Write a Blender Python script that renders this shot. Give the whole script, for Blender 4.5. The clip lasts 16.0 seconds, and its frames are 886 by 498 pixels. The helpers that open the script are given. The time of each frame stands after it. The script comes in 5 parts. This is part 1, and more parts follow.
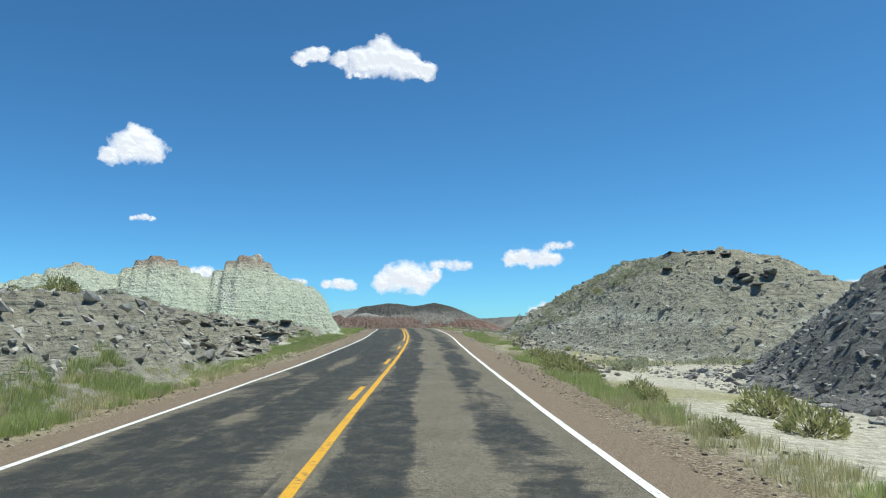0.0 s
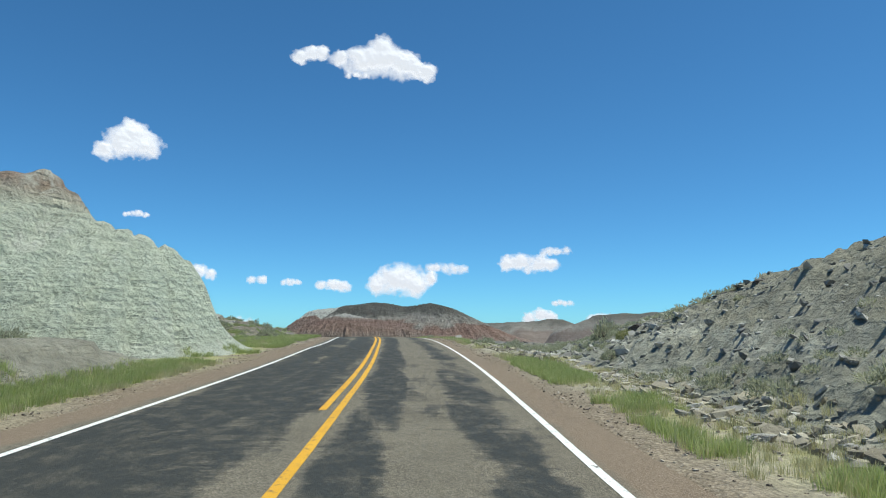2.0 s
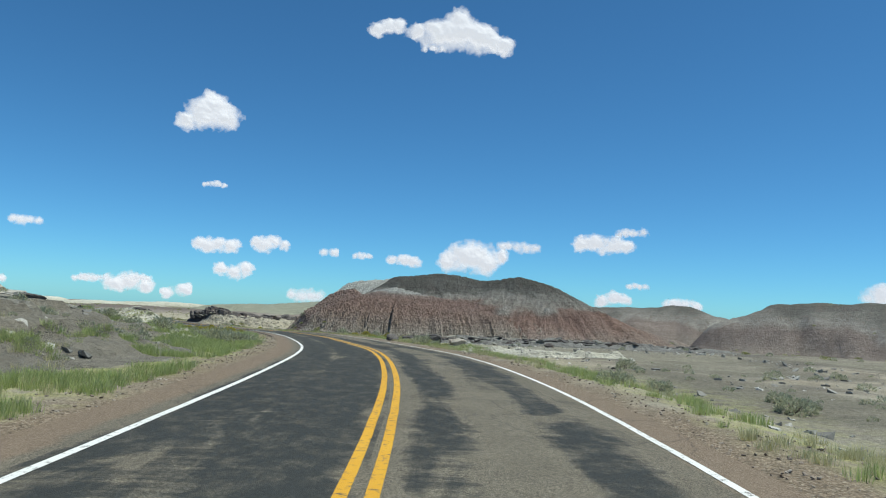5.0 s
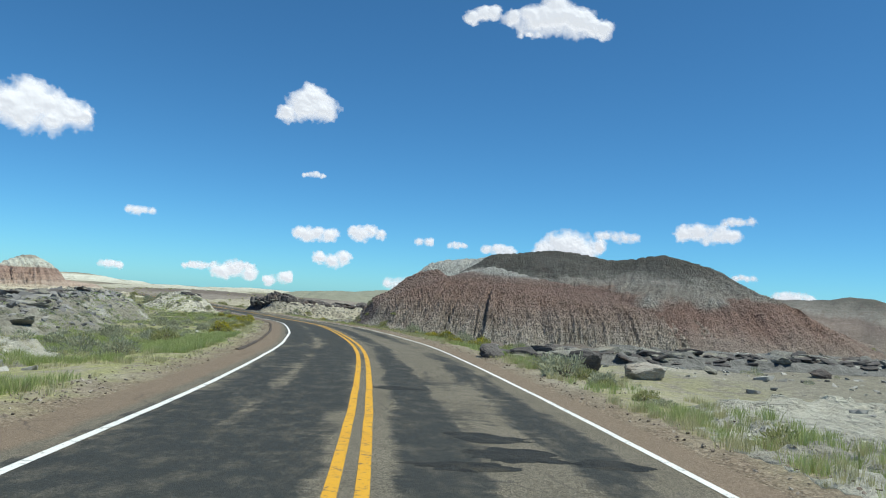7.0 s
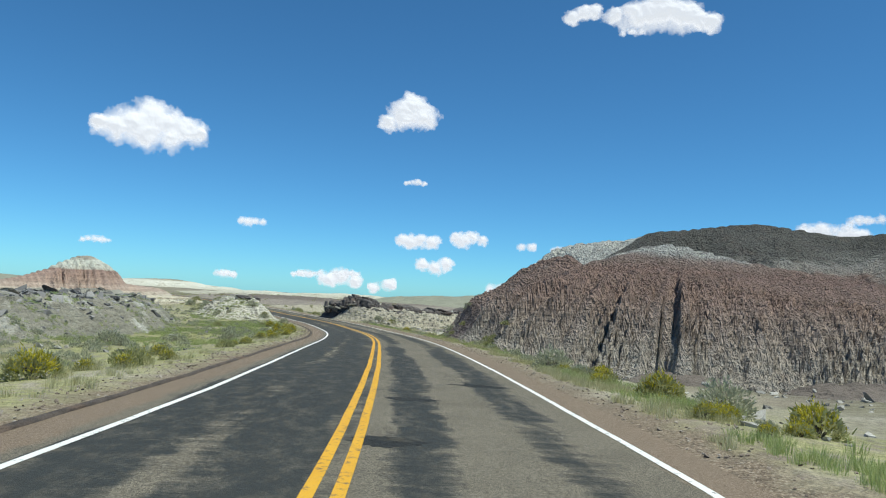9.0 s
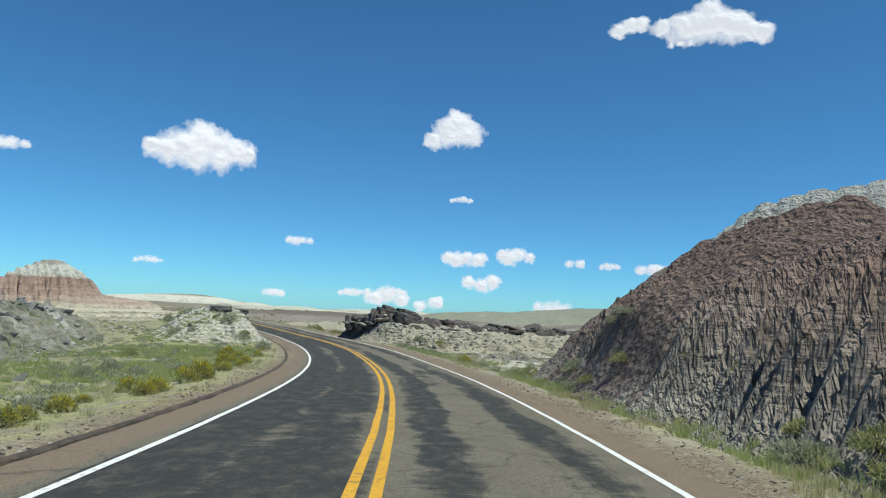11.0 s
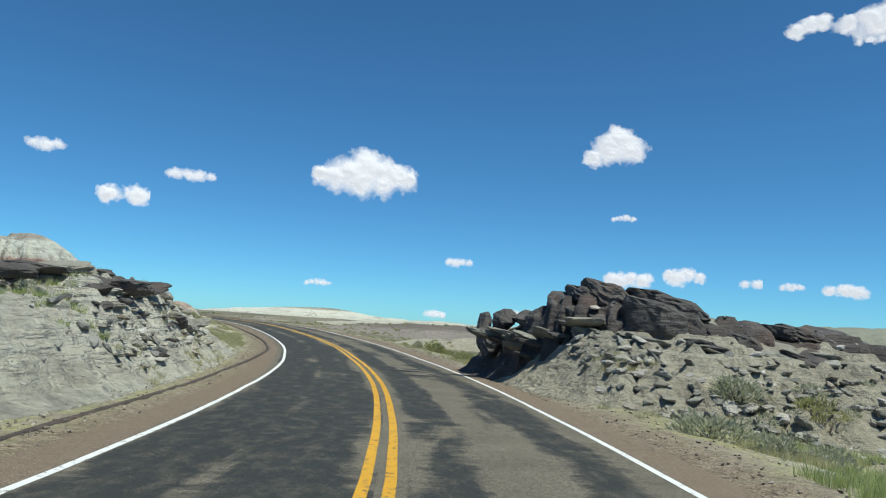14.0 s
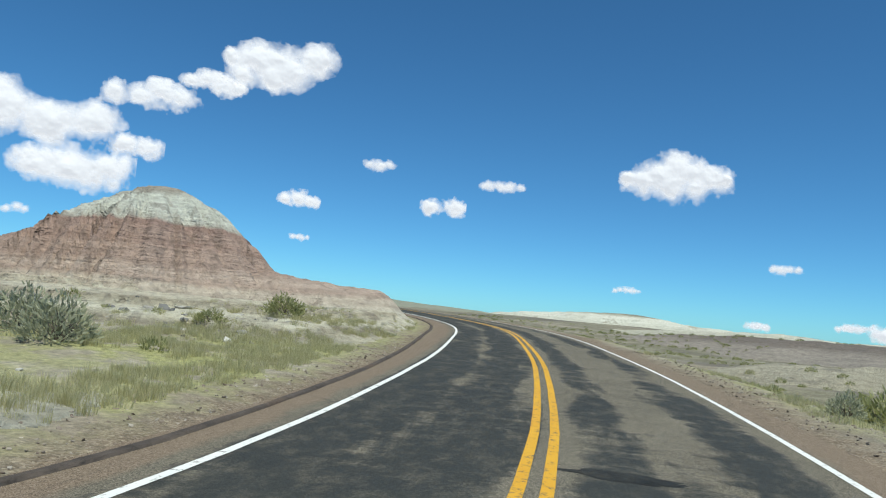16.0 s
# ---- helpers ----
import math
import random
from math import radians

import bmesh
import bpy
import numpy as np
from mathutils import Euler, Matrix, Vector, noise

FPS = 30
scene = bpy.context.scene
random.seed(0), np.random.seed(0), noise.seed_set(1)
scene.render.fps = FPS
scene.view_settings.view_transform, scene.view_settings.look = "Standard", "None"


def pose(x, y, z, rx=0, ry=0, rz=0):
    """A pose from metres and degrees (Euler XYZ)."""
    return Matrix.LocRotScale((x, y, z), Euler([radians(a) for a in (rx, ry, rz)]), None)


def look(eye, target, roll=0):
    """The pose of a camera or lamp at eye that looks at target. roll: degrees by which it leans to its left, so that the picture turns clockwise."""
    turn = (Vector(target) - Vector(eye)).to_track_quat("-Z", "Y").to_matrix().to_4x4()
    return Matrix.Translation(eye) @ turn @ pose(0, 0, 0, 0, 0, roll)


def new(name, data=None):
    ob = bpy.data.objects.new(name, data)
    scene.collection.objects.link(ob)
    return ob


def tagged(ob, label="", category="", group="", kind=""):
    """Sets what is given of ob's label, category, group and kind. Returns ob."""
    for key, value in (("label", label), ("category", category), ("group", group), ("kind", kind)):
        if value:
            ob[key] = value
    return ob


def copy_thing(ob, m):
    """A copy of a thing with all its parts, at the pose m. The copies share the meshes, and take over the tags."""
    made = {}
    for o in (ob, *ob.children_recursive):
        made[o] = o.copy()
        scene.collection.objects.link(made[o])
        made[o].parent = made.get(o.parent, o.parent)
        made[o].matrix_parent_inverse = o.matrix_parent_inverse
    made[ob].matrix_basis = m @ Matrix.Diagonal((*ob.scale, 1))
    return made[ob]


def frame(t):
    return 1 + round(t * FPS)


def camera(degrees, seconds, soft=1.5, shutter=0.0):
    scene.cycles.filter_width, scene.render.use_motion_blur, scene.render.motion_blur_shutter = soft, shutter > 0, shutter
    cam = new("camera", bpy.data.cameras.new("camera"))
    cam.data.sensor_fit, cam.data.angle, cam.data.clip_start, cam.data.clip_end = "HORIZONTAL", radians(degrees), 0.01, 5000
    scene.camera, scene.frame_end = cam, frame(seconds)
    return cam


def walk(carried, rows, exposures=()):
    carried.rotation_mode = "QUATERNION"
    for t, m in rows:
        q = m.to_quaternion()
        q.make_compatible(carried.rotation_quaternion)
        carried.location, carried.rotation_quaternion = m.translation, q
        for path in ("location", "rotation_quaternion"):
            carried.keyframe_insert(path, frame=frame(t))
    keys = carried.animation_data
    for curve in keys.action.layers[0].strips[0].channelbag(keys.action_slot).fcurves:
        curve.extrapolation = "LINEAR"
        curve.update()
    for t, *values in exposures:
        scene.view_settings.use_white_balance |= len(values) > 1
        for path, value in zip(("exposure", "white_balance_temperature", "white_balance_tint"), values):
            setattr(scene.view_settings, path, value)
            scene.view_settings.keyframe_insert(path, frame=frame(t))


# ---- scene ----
cam = camera(62.2, 16.0, soft=1.1)
PATH = [
    (0, (0.000, 0.000, 1.560), (0.000, 1.988, 1.776), -0.70),
    (0.5, (-0.215, 9.094, 1.641), (-0.297, 11.079, 1.877), -0.19),
    (1, (-0.401, 18.487, 1.761), (-0.471, 20.470, 2.017), -0.01),
    (1.5, (-0.580, 27.989, 1.873), (-0.608, 29.972, 2.130), 0.01),
    (2, (-0.812, 37.209, 2.094), (-0.801, 39.196, 2.320), 0.49),
    (2.5, (-1.164, 46.274, 2.336), (-1.141, 48.265, 2.525), 1.14),
    (3, (-1.644, 55.347, 2.534), (-1.634, 57.340, 2.699), 1.45),
    (3.5, (-2.258, 64.313, 2.715), (-2.283, 66.306, 2.875), 1.70),
    (4, (-2.965, 72.968, 2.923), (-3.040, 74.959, 3.090), 1.88),
    (4.2, (-3.276, 76.348, 3.012), (-3.372, 78.338, 3.185), 2.04),
    (4.9, (-4.335, 87.872, 3.263), (-4.505, 89.858, 3.426), 2.67),
    (5.6, (-5.452, 98.869, 3.322), (-5.700, 100.848, 3.472), 3.37),
    (6.3, (-7.040, 109.263, 3.155), (-7.373, 111.230, 3.290), 3.87),
    (6.5, (-7.630, 112.133, 3.085), (-7.991, 114.096, 3.214), 3.77),
    (7, (-9.320, 119.255, 2.936), (-9.754, 121.204, 3.056), 3.44),
    (7.5, (-11.163, 126.424, 2.759), (-11.668, 128.356, 2.878), 3.10),
    (8, (-13.258, 133.386, 2.529), (-13.831, 135.298, 2.650), 2.97),
    (8.5, (-15.460, 140.131, 2.295), (-16.098, 142.023, 2.417), 3.08),
    (9, (-17.837, 146.987, 2.157), (-18.537, 148.856, 2.279), 2.98),
    (9.5, (-20.581, 154.007, 1.984), (-21.334, 155.856, 2.109), 2.85),
    (9.7, (-21.897, 156.920, 1.890), (-22.654, 158.766, 2.025), 2.46),
    (10.4, (-26.944, 167.536, 1.539), (-27.739, 169.365, 1.687), 2.59),
    (11.1, (-32.118, 178.477, 1.155), (-32.940, 180.293, 1.323), 2.76),
    (11.8, (-37.468, 189.378, 0.684), (-38.343, 191.166, 0.870), 2.93),
    (12, (-39.070, 192.450, 0.541), (-39.962, 194.231, 0.730), 3.12),
    (12.5, (-43.265, 200.031, 0.237), (-44.213, 201.781, 0.434), 3.09),
    (13, (-47.652, 207.367, -0.025), (-48.671, 209.075, 0.178), 3.02),
    (13.5, (-52.289, 214.434, -0.295), (-53.390, 216.091, -0.089), 3.07),
    (14, (-57.225, 221.391, -0.436), (-58.414, 222.987, -0.233), 3.17),
    (14.5, (-62.404, 228.016, -0.533), (-63.693, 229.533, -0.339), 3.34),
    (15, (-67.609, 234.189, -0.631), (-69.026, 235.589, -0.447), 3.73),
    (15.5, (-73.276, 240.170, -0.685), (-74.842, 241.402, -0.509), 4.08),
    (16, (-79.249, 245.869, -0.634), (-80.983, 246.851, -0.466), 4.71),
]
walk(cam, [(t, look(eye, target, roll)) for t, eye, target, roll in PATH],
     [(0, .16), (1.5, .15), (2.5, .04), (3.1, -.02), (3.5, .03), (4.2, -.06), (6.5, .0), (9, .05), (12.5, -.07), (14.5, -.04), (15.4, -.10), (16, -.05)])

# ---- light ----
SUN_AZ, SUN_EL = 93.0, 65.0     # degrees from +y towards +x, and above the ground
world = bpy.data.worlds.new("sky")
scene.world = world
world.use_nodes = True
_n = world.node_tree.nodes
_bg = _n["Background"]
_sky = _n.new("ShaderNodeTexSky")
_sky.sky_type = "NISHITA"
_sky.sun_disc = False
_sky.sun_elevation = radians(SUN_EL)
_sky.sun_rotation = radians(SUN_AZ)
_sky.altitude = 1700.0
_sky.air_density = 0.8
_sky.dust_density = 0.7
_sky.ozone_density = 6.0
_bg.inputs["Strength"].default_value = 0.122
_tint = _n.new("ShaderNodeMix")          # the deep cyan blue of this camera's sky
_tint.data_type, _tint.blend_type = "RGBA", "MULTIPLY"
_tint.inputs[0].default_value = 1.0
_tint.inputs[7].default_value = (0.475, 0.945, 1.045, 1)
world.node_tree.links.new(_sky.outputs[0], _tint.inputs[6])
world.node_tree.links.new(_tint.outputs[2], _bg.inputs[0])
_sun = bpy.data.lights.new("sun", "SUN")
_sun.energy = 5.0
_sun.angle = radians(0.55)
_sun.color = (0.97, 1.0, 0.87)
sun = new("sun", _sun)
_d = Vector((math.sin(radians(SUN_AZ)) * math.cos(radians(SUN_EL)), math.cos(radians(SUN_AZ)) * math.cos(radians(SUN_EL)), math.sin(radians(SUN_EL))))
sun.matrix_world = look(_d * 300, (0, 0, 0))


# ---- numeric noise ----
def _hash(ix, iy, seed):
    h = (ix.astype(np.int64) * 374761393 + iy.astype(np.int64) * 668265263 + seed * 982451653) & 0xFFFFFFFF
    h = ((h ^ (h >> 13)) * 1274126177) & 0xFFFFFFFF
    h = ((h ^ (h >> 16)) * 2246822519) & 0xFFFFFFFF
    return ((h ^ (h >> 15)) & 0xFFFFFF) / 8388607.5 - 1.0


def vnoise(x, y, seed=0):
    x, y = np.asarray(x, float), np.asarray(y, float)
    ix, iy = np.floor(x), np.floor(y)
    fx, fy = x - ix, y - iy
    fx, fy = fx * fx * fx * (fx * (fx * 6 - 15) + 10), fy * fy * fy * (fy * (fy * 6 - 15) + 10)
    a, b = _hash(ix, iy, seed), _hash(ix + 1, iy, seed)
    c, d = _hash(ix, iy + 1, seed), _hash(ix + 1, iy + 1, seed)
    return (a + (b - a) * fx) * (1 - fy) + (c + (d - c) * fx) * fy


def fbm(x, y, octaves=4, seed=0, gain=0.5):
    total, amp, norm = 0.0, 1.0, 0.0
    for k in range(octaves):
        total = total + amp * vnoise(x * 2.03 ** k + 17.3 * k, y * 2.03 ** k - 9.1 * k, seed + k)
        norm += amp
        amp *= gain
    return total / norm


def ridged(x, y, octaves=3, seed=0):
    total, amp, norm = 0.0, 1.0, 0.0
    for k in range(octaves):
        total = total + amp * (1 - np.abs(vnoise(x * 2.1 ** k, y * 2.1 ** k, seed + 11 * k)) * 2)
        norm += amp
        amp *= 0.5
    return total / norm


def sstep(a, b, x):
    t = np.clip((np.asarray(x, float) - a) / (b - a), 0, 1)
    return t * t * (3 - 2 * t)


# ---- the road's line ----
CENTRE = [(-0.1, -60.0, -0.52), (-0.7, -30.0, -0.28), (-1.4, -0.0, -0.04), (-1.8, 15.0, 0.08), (-2.1, 30.0, 0.29), (-2.5, 44.9, 0.63), (-3.0, 59.9, 0.96), (-3.9, 74.9, 1.30), (-5.0, 89.8, 1.59), (-6.7, 104.7, 1.61), (-9.6, 119.4, 1.33), (-13.9, 133.7, 0.88), (-18.8, 147.9, 0.48), (-24.7, 161.6, 0.08), (-31.0, 175.2, -0.38), (-37.5, 188.7, -0.94), (-44.7, 201.9, -1.48), (-52.7, 214.5, -1.92), (-61.6, 226.6, -2.15), (-71.5, 237.8, -2.30), (-82.4, 248.1, -2.29), (-89.3, 253.9, -2.14), (-101.6, 262.7, -1.85), (-119.3, 273.2, -1.46), (-140.4, 279.6, -1.01), (-162.2, 282.5, -0.56), (-184.2, 282.0, -0.11), (-205.8, 278.1, 0.34), (-227.3, 273.4, 0.79), (-248.6, 268.0, 1.24)]


def spline(points, step=1.0):
    p = np.array(points, float)
    p = np.vstack([2 * p[0] - p[1], p, 2 * p[-1] - p[-2]])
    out = []
    for i in range(1, len(p) - 2):
        n = max(2, int(np.linalg.norm(p[i + 1] - p[i]) / step))
        for u in np.arange(n) / n:
            a, b, c, d = p[i - 1], p[i], p[i + 1], p[i + 2]
            out.append(0.5 * (2 * b + (c - a) * u + (2 * a - 5 * b + 4 * c - d) * u * u + (3 * b - a - 3 * c + d) * u ** 3))
    out.append(p[-2])
    return np.array(out)


ROAD = spline(CENTRE)
for _ in range(12):
    ROAD[1:-1] = 0.25 * ROAD[:-2] + 0.5 * ROAD[1:-1] + 0.25 * ROAD[2:]
RSEG = np.linalg.norm(np.diff(ROAD[:, :2], axis=0), axis=1)
RS = np.concatenate([[0], np.cumsum(RSEG)]) - 60.0       # 0 where the drive begins
RT = np.gradient(ROAD[:, :2], axis=0)
RT /= np.linalg.norm(RT, axis=1)[:, None]
RN = np.stack([-RT[:, 1], RT[:, 0]], 1)                   # to the left


def road_at(s, m):
    """Place at s metres along the centre line and m metres to its left."""
    s, m = np.asarray(s, float), np.asarray(m, float)
    x, y, z = (np.interp(s, RS, ROAD[:, k]) for k in range(3))
    nx, ny = np.interp(s, RS, RN[:, 0]), np.interp(s, RS, RN[:, 1])
    return x + nx * m, y + ny * m, z


def to_road(x, y):
    """s, m and the road's height for places."""
    x, y = np.asarray(x, float).ravel(), np.asarray(y, float).ravel()
    s, m, z = np.empty(len(x)), np.empty(len(x)), np.empty(len(x))
    px, py = ROAD[::2, 0], ROAD[::2, 1]
    idx = np.arange(len(ROAD))[::2]
    for a in range(0, len(x), 20000):
        b = slice(a, a + 20000)
        d2 = (x[b, None] - px) ** 2 + (y[b, None] - py) ** 2
        i = idx[np.argmin(d2, 1)]
        dx, dy = x[b] - ROAD[i, 0], y[b] - ROAD[i, 1]
        al = dx * RT[i, 0] + dy * RT[i, 1]
        far = dx * RN[i, 0] + dy * RN[i, 1]
        inner = (i > 0) & (i < len(ROAD) - 1)
        s[b] = RS[i] + np.where(inner, np.clip(al, -2, 2), al)
        m[b] = np.where(inner, np.sign(far + 1e-9) * np.sqrt(d2.min(1).clip(far ** 2)), far)
        z[b] = np.interp(s[b], RS, ROAD[:, 2])
    return s, m, z


def ground_z(x, y, want=False):
    shape = np.shape(x)
    xr, yr = np.asarray(x, float).ravel(), np.asarray(y, float).ravel()
    s, m, zr = to_road(xr, yr)
    off_r = np.interp(s, [-60, 0, 30, 40, 70, 85, 110, 130, 142, 154, 166, 178, 200, 215, 240, 255, 275, 300], [-.3, -.35, -.3, -.1, -.2, -.7, -.9, -.6, -.05, -.1, -.6, -1.1, -1.0, -.9, -1.0, -.5, -.6, -1.6])
    off_l = np.interp(s, [-60, 0, 60, 80, 110, 150, 200, 240, 270, 310], [0, 0, .1, -.1, .0, -.5, -.7, -.1, .2, .3])
    off = np.where(m > 0, off_l, off_r)
    a = np.abs(m)
    z = zr + off * sstep(4.9, 11, a)
    z = z + fbm(xr * .11, yr * .11, 3, 5) * .28 * sstep(6, 14, a)
    z = z + fbm(xr * .55, yr * .55, 3, 9) * .09 * sstep(4.6, 6.5, a) + fbm(xr * 2.1, yr * 2.1, 2, 19) * .025 * sstep(4.6, 6, a)
    plain = -3.0 + fbm(xr * .012, yr * .012, 4, 31) * 1.6 - np.clip(np.hypot(xr + 40, yr - 160) - 200, 0, 1e4) * .013   # the land falls away to the far desert
    shelf = np.clip(zr, -1.4, 2.0) - 1.2 + fbm(xr * .02, yr * .02, 4, 33) * 1.3
    plain = shelf + (plain - shelf) * sstep(90, 320, a)
    z = z + (plain - z) * sstep(22, 90, a)
    z = z - .075 * (1 - sstep(4.0, 4.9, a))
    if want:
        return z.reshape(shape), s.reshape(shape), m.reshape(shape)
    return z.reshape(shape)


# ---- small mesh helpers ----
def mesh_from(name, verts, faces, mats=(), smooth=True):
    me = bpy.data.meshes.new(name)
    verts, faces = np.asarray(verts, np.float32), np.asarray(faces, np.int32)
    k = faces.shape[1]
    me.vertices.add(len(verts))
    me.vertices.foreach_set("co", verts.ravel())
    me.loops.add(faces.size)
    me.loops.foreach_set("vertex_index", faces.ravel())
    me.polygons.add(len(faces))
    me.polygons.foreach_set("loop_start", np.arange(0, faces.size, k, dtype=np.int32))
    me.polygons.foreach_set("loop_total", np.full(len(faces), k, np.int32))
    me.polygons.foreach_set("use_smooth", np.full(len(faces), smooth))
    for mt in mats:
        me.materials.append(mt)
    me.update(calc_edges=True)
    me.validate()
    return me


def grid_faces(nx, ny):
    i = np.arange(nx * ny).reshape(nx, ny)
    return np.stack([i[:-1, :-1], i[1:, :-1], i[1:, 1:], i[:-1, 1:]], -1).reshape(-1, 4)


def set_attr(me, name, values):
    at = me.attributes.new(name, "FLOAT", "POINT")
    at.data.foreach_set("value", np.asarray(values, np.float32).ravel())


def part(name, bm_or_mesh, material, parent, label=""):
    me = bm_or_mesh
    if isinstance(me, bmesh.types.BMesh):
        me = bpy.data.meshes.new(name)
        bm_or_mesh.to_mesh(me)
        bm_or_mesh.free()
    if material is not None and not me.materials:
        me.materials.append(material)
    ob = new(name, me)
    ob.parent = parent
    if label:
        tagged(ob, label)
    return ob


# ---- materials ----
class Mat:
    """A short hand for node materials."""

    def __init__(self, name, rough=0.9):
        self.mat = bpy.data.materials.new(name)
        self.mat.use_nodes = True
        self.t = self.mat.node_tree
        self.bsdf = self.t.nodes["Principled BSDF"]
        self.bsdf.inputs["Roughness"].default_value = rough
        self.bsdf.inputs["Specular IOR Level"].default_value = 0.25
        self.co = self.t.nodes.new("ShaderNodeNewGeometry").outputs["Position"]

    def put(self, socket, value):
        if hasattr(value, "is_output"):
            self.t.links.new(value, socket)
        elif isinstance(value, (tuple, list)) and len(value) == 3 and socket.type == "RGBA":
            socket.default_value = (*value, 1)
        else:
            socket.default_value = value

    def math(self, op, a, b=0.0, c=None, clamp=False):
        n = self.t.nodes.new("ShaderNodeMath")
        n.operation, n.use_clamp = op, clamp
        self.put(n.inputs[0], a)
        self.put(n.inputs[1], b)
        if c is not None:
            self.put(n.inputs[2], c)
        return n.outputs[0]

    def noise(self, scale, detail=4, rough=0.55, co=None, stretch=None, distort=0.0, out=0):
        n = self.t.nodes.new("ShaderNodeTexNoise")
        n.inputs["Scale"].default_value = scale
        n.inputs["Detail"].default_value = detail
        n.inputs["Roughness"].default_value = rough
        n.inputs["Distortion"].default_value = distort
        co = co or self.co
        if stretch:
            mp = self.t.nodes.new("ShaderNodeVectorMath")
            mp.operation = "MULTIPLY"
            self.t.links.new(co, mp.inputs[0])
            mp.inputs[1].default_value = stretch
            co = mp.outputs[0]
        self.t.links.new(co, n.inputs["Vector"])
        return n.outputs[out]

    def voronoi(self, scale, co=None, feature="F1", out="Distance"):
        n = self.t.nodes.new("ShaderNodeTexVoronoi")
        n.feature = feature
        n.inputs["Scale"].default_value = scale
        self.t.links.new(co or self.co, n.inputs["Vector"])
        return n.outputs[out]

    def ramp(self, fac, stops, mode="LINEAR"):
        n = self.t.nodes.new("ShaderNodeValToRGB")
        cr = n.color_ramp
        cr.interpolation = mode
        while len(cr.elements) < len(stops):
            cr.elements.new(0.5)
        for e, (p, c) in zip(cr.elements, stops):
            e.position = p
            e.color = (*c, 1) if isinstance(c, (tuple, list)) else (c, c, c, 1)
        self.put(n.inputs[0], fac)
        return n.outputs[0]

    def mix(self, fac, a, b, mode="MIX"):
        n = self.t.nodes.new("ShaderNodeMix")
        n.data_type, n.blend_type = "RGBA", mode
        self.put(n.inputs[0], fac)
        self.put(n.inputs[6], a)
        self.put(n.inputs[7], b)
        return n.outputs[2]

    def attr(self, name):
        n = self.t.nodes.new("ShaderNodeAttribute")
        n.attribute_name = name
        return n.outputs["Fac"]

    def xyz(self, co=None):
        n = self.t.nodes.new("ShaderNodeSeparateXYZ")
        self.t.links.new(co or self.co, n.inputs[0])
        return n.outputs

    def uv(self):
        return self.t.nodes.new("ShaderNodeTexCoord").outputs["UV"]

    def rnd(self):
        return self.t.nodes.new("ShaderNodeObjectInfo").outputs["Random"]

    def island(self):
        return self.t.nodes.new("ShaderNodeNewGeometry").outputs["Random Per Island"]

    def bump(self, height, dist=0.05, strength=1.0):
        n = self.t.nodes.new("ShaderNodeBump")
        n.inputs["Distance"].default_value = dist
        n.inputs["Strength"].default_value = strength
        self.t.links.new(height, n.inputs["Height"])
        self.t.links.new(n.outputs[0], self.bsdf.inputs["Normal"])
        return self

    def colour(self, c):
        self.put(self.bsdf.inputs["Base Color"], c)
        return self


def m_ground():
    m = Mat("desert_soil", 0.95)
    big = m.noise(.09, 4)
    fine = m.noise(6, 5, .65)
    c = m.ramp(m.noise(.35, 5, .6), [(.3, (.17, .145, .11)), (.5, (.26, .225, .17)), (.72, (.36, .325, .255))])
    c = m.mix(m.math("MULTIPLY", m.ramp(m.noise(.22, 5, .62), [(.53, 0.0), (.65, 1.0)]), .6), c, (.38, .35, .285))
    c = m.mix(m.attr("pale"), c, m.ramp(fine, [(.3, (.35, .325, .265)), (.7, (.47, .44, .37))]))
    c = m.mix(m.attr("dark"), c, m.ramp(fine, [(.3, (.062, .056, .05)), (.7, (.14, .126, .112))]))
    gravel = m.ramp(m.voronoi(38, out="Color"), [(.2, (.115, .086, .06)), (.55, (.205, .155, .11)), (.9, (.32, .265, .20))])
    c = m.mix(m.attr("scrub"), c, m.ramp(m.noise(.8, 6, .7), [(.32, (.115, .105, .07)), (.55, (.20, .185, .125)), (.72, (.30, .275, .20))]))
    c = m.mix(m.attr("gravel"), c, gravel)
    grass = m.ramp(m.noise(9, 5, .7), [(.3, (.20, .20, .085)), (.7, (.38, .37, .17))])
    c = m.mix(m.math("MULTIPLY", m.attr("grass"), m.ramp(m.noise(1.3, 4), [(.38, 0.0), (.55, 1.0)])), c, grass)
    c = m.mix(.55, c, m.ramp(fine, [(.3, .22), (.7, .78)]), "OVERLAY")
    m.colour(c)
    m.bump(m.math("ADD", m.noise(3.5, 6, .7), m.math("MULTIPLY", m.voronoi(14), .35)), .10, .9)
    return m.mat


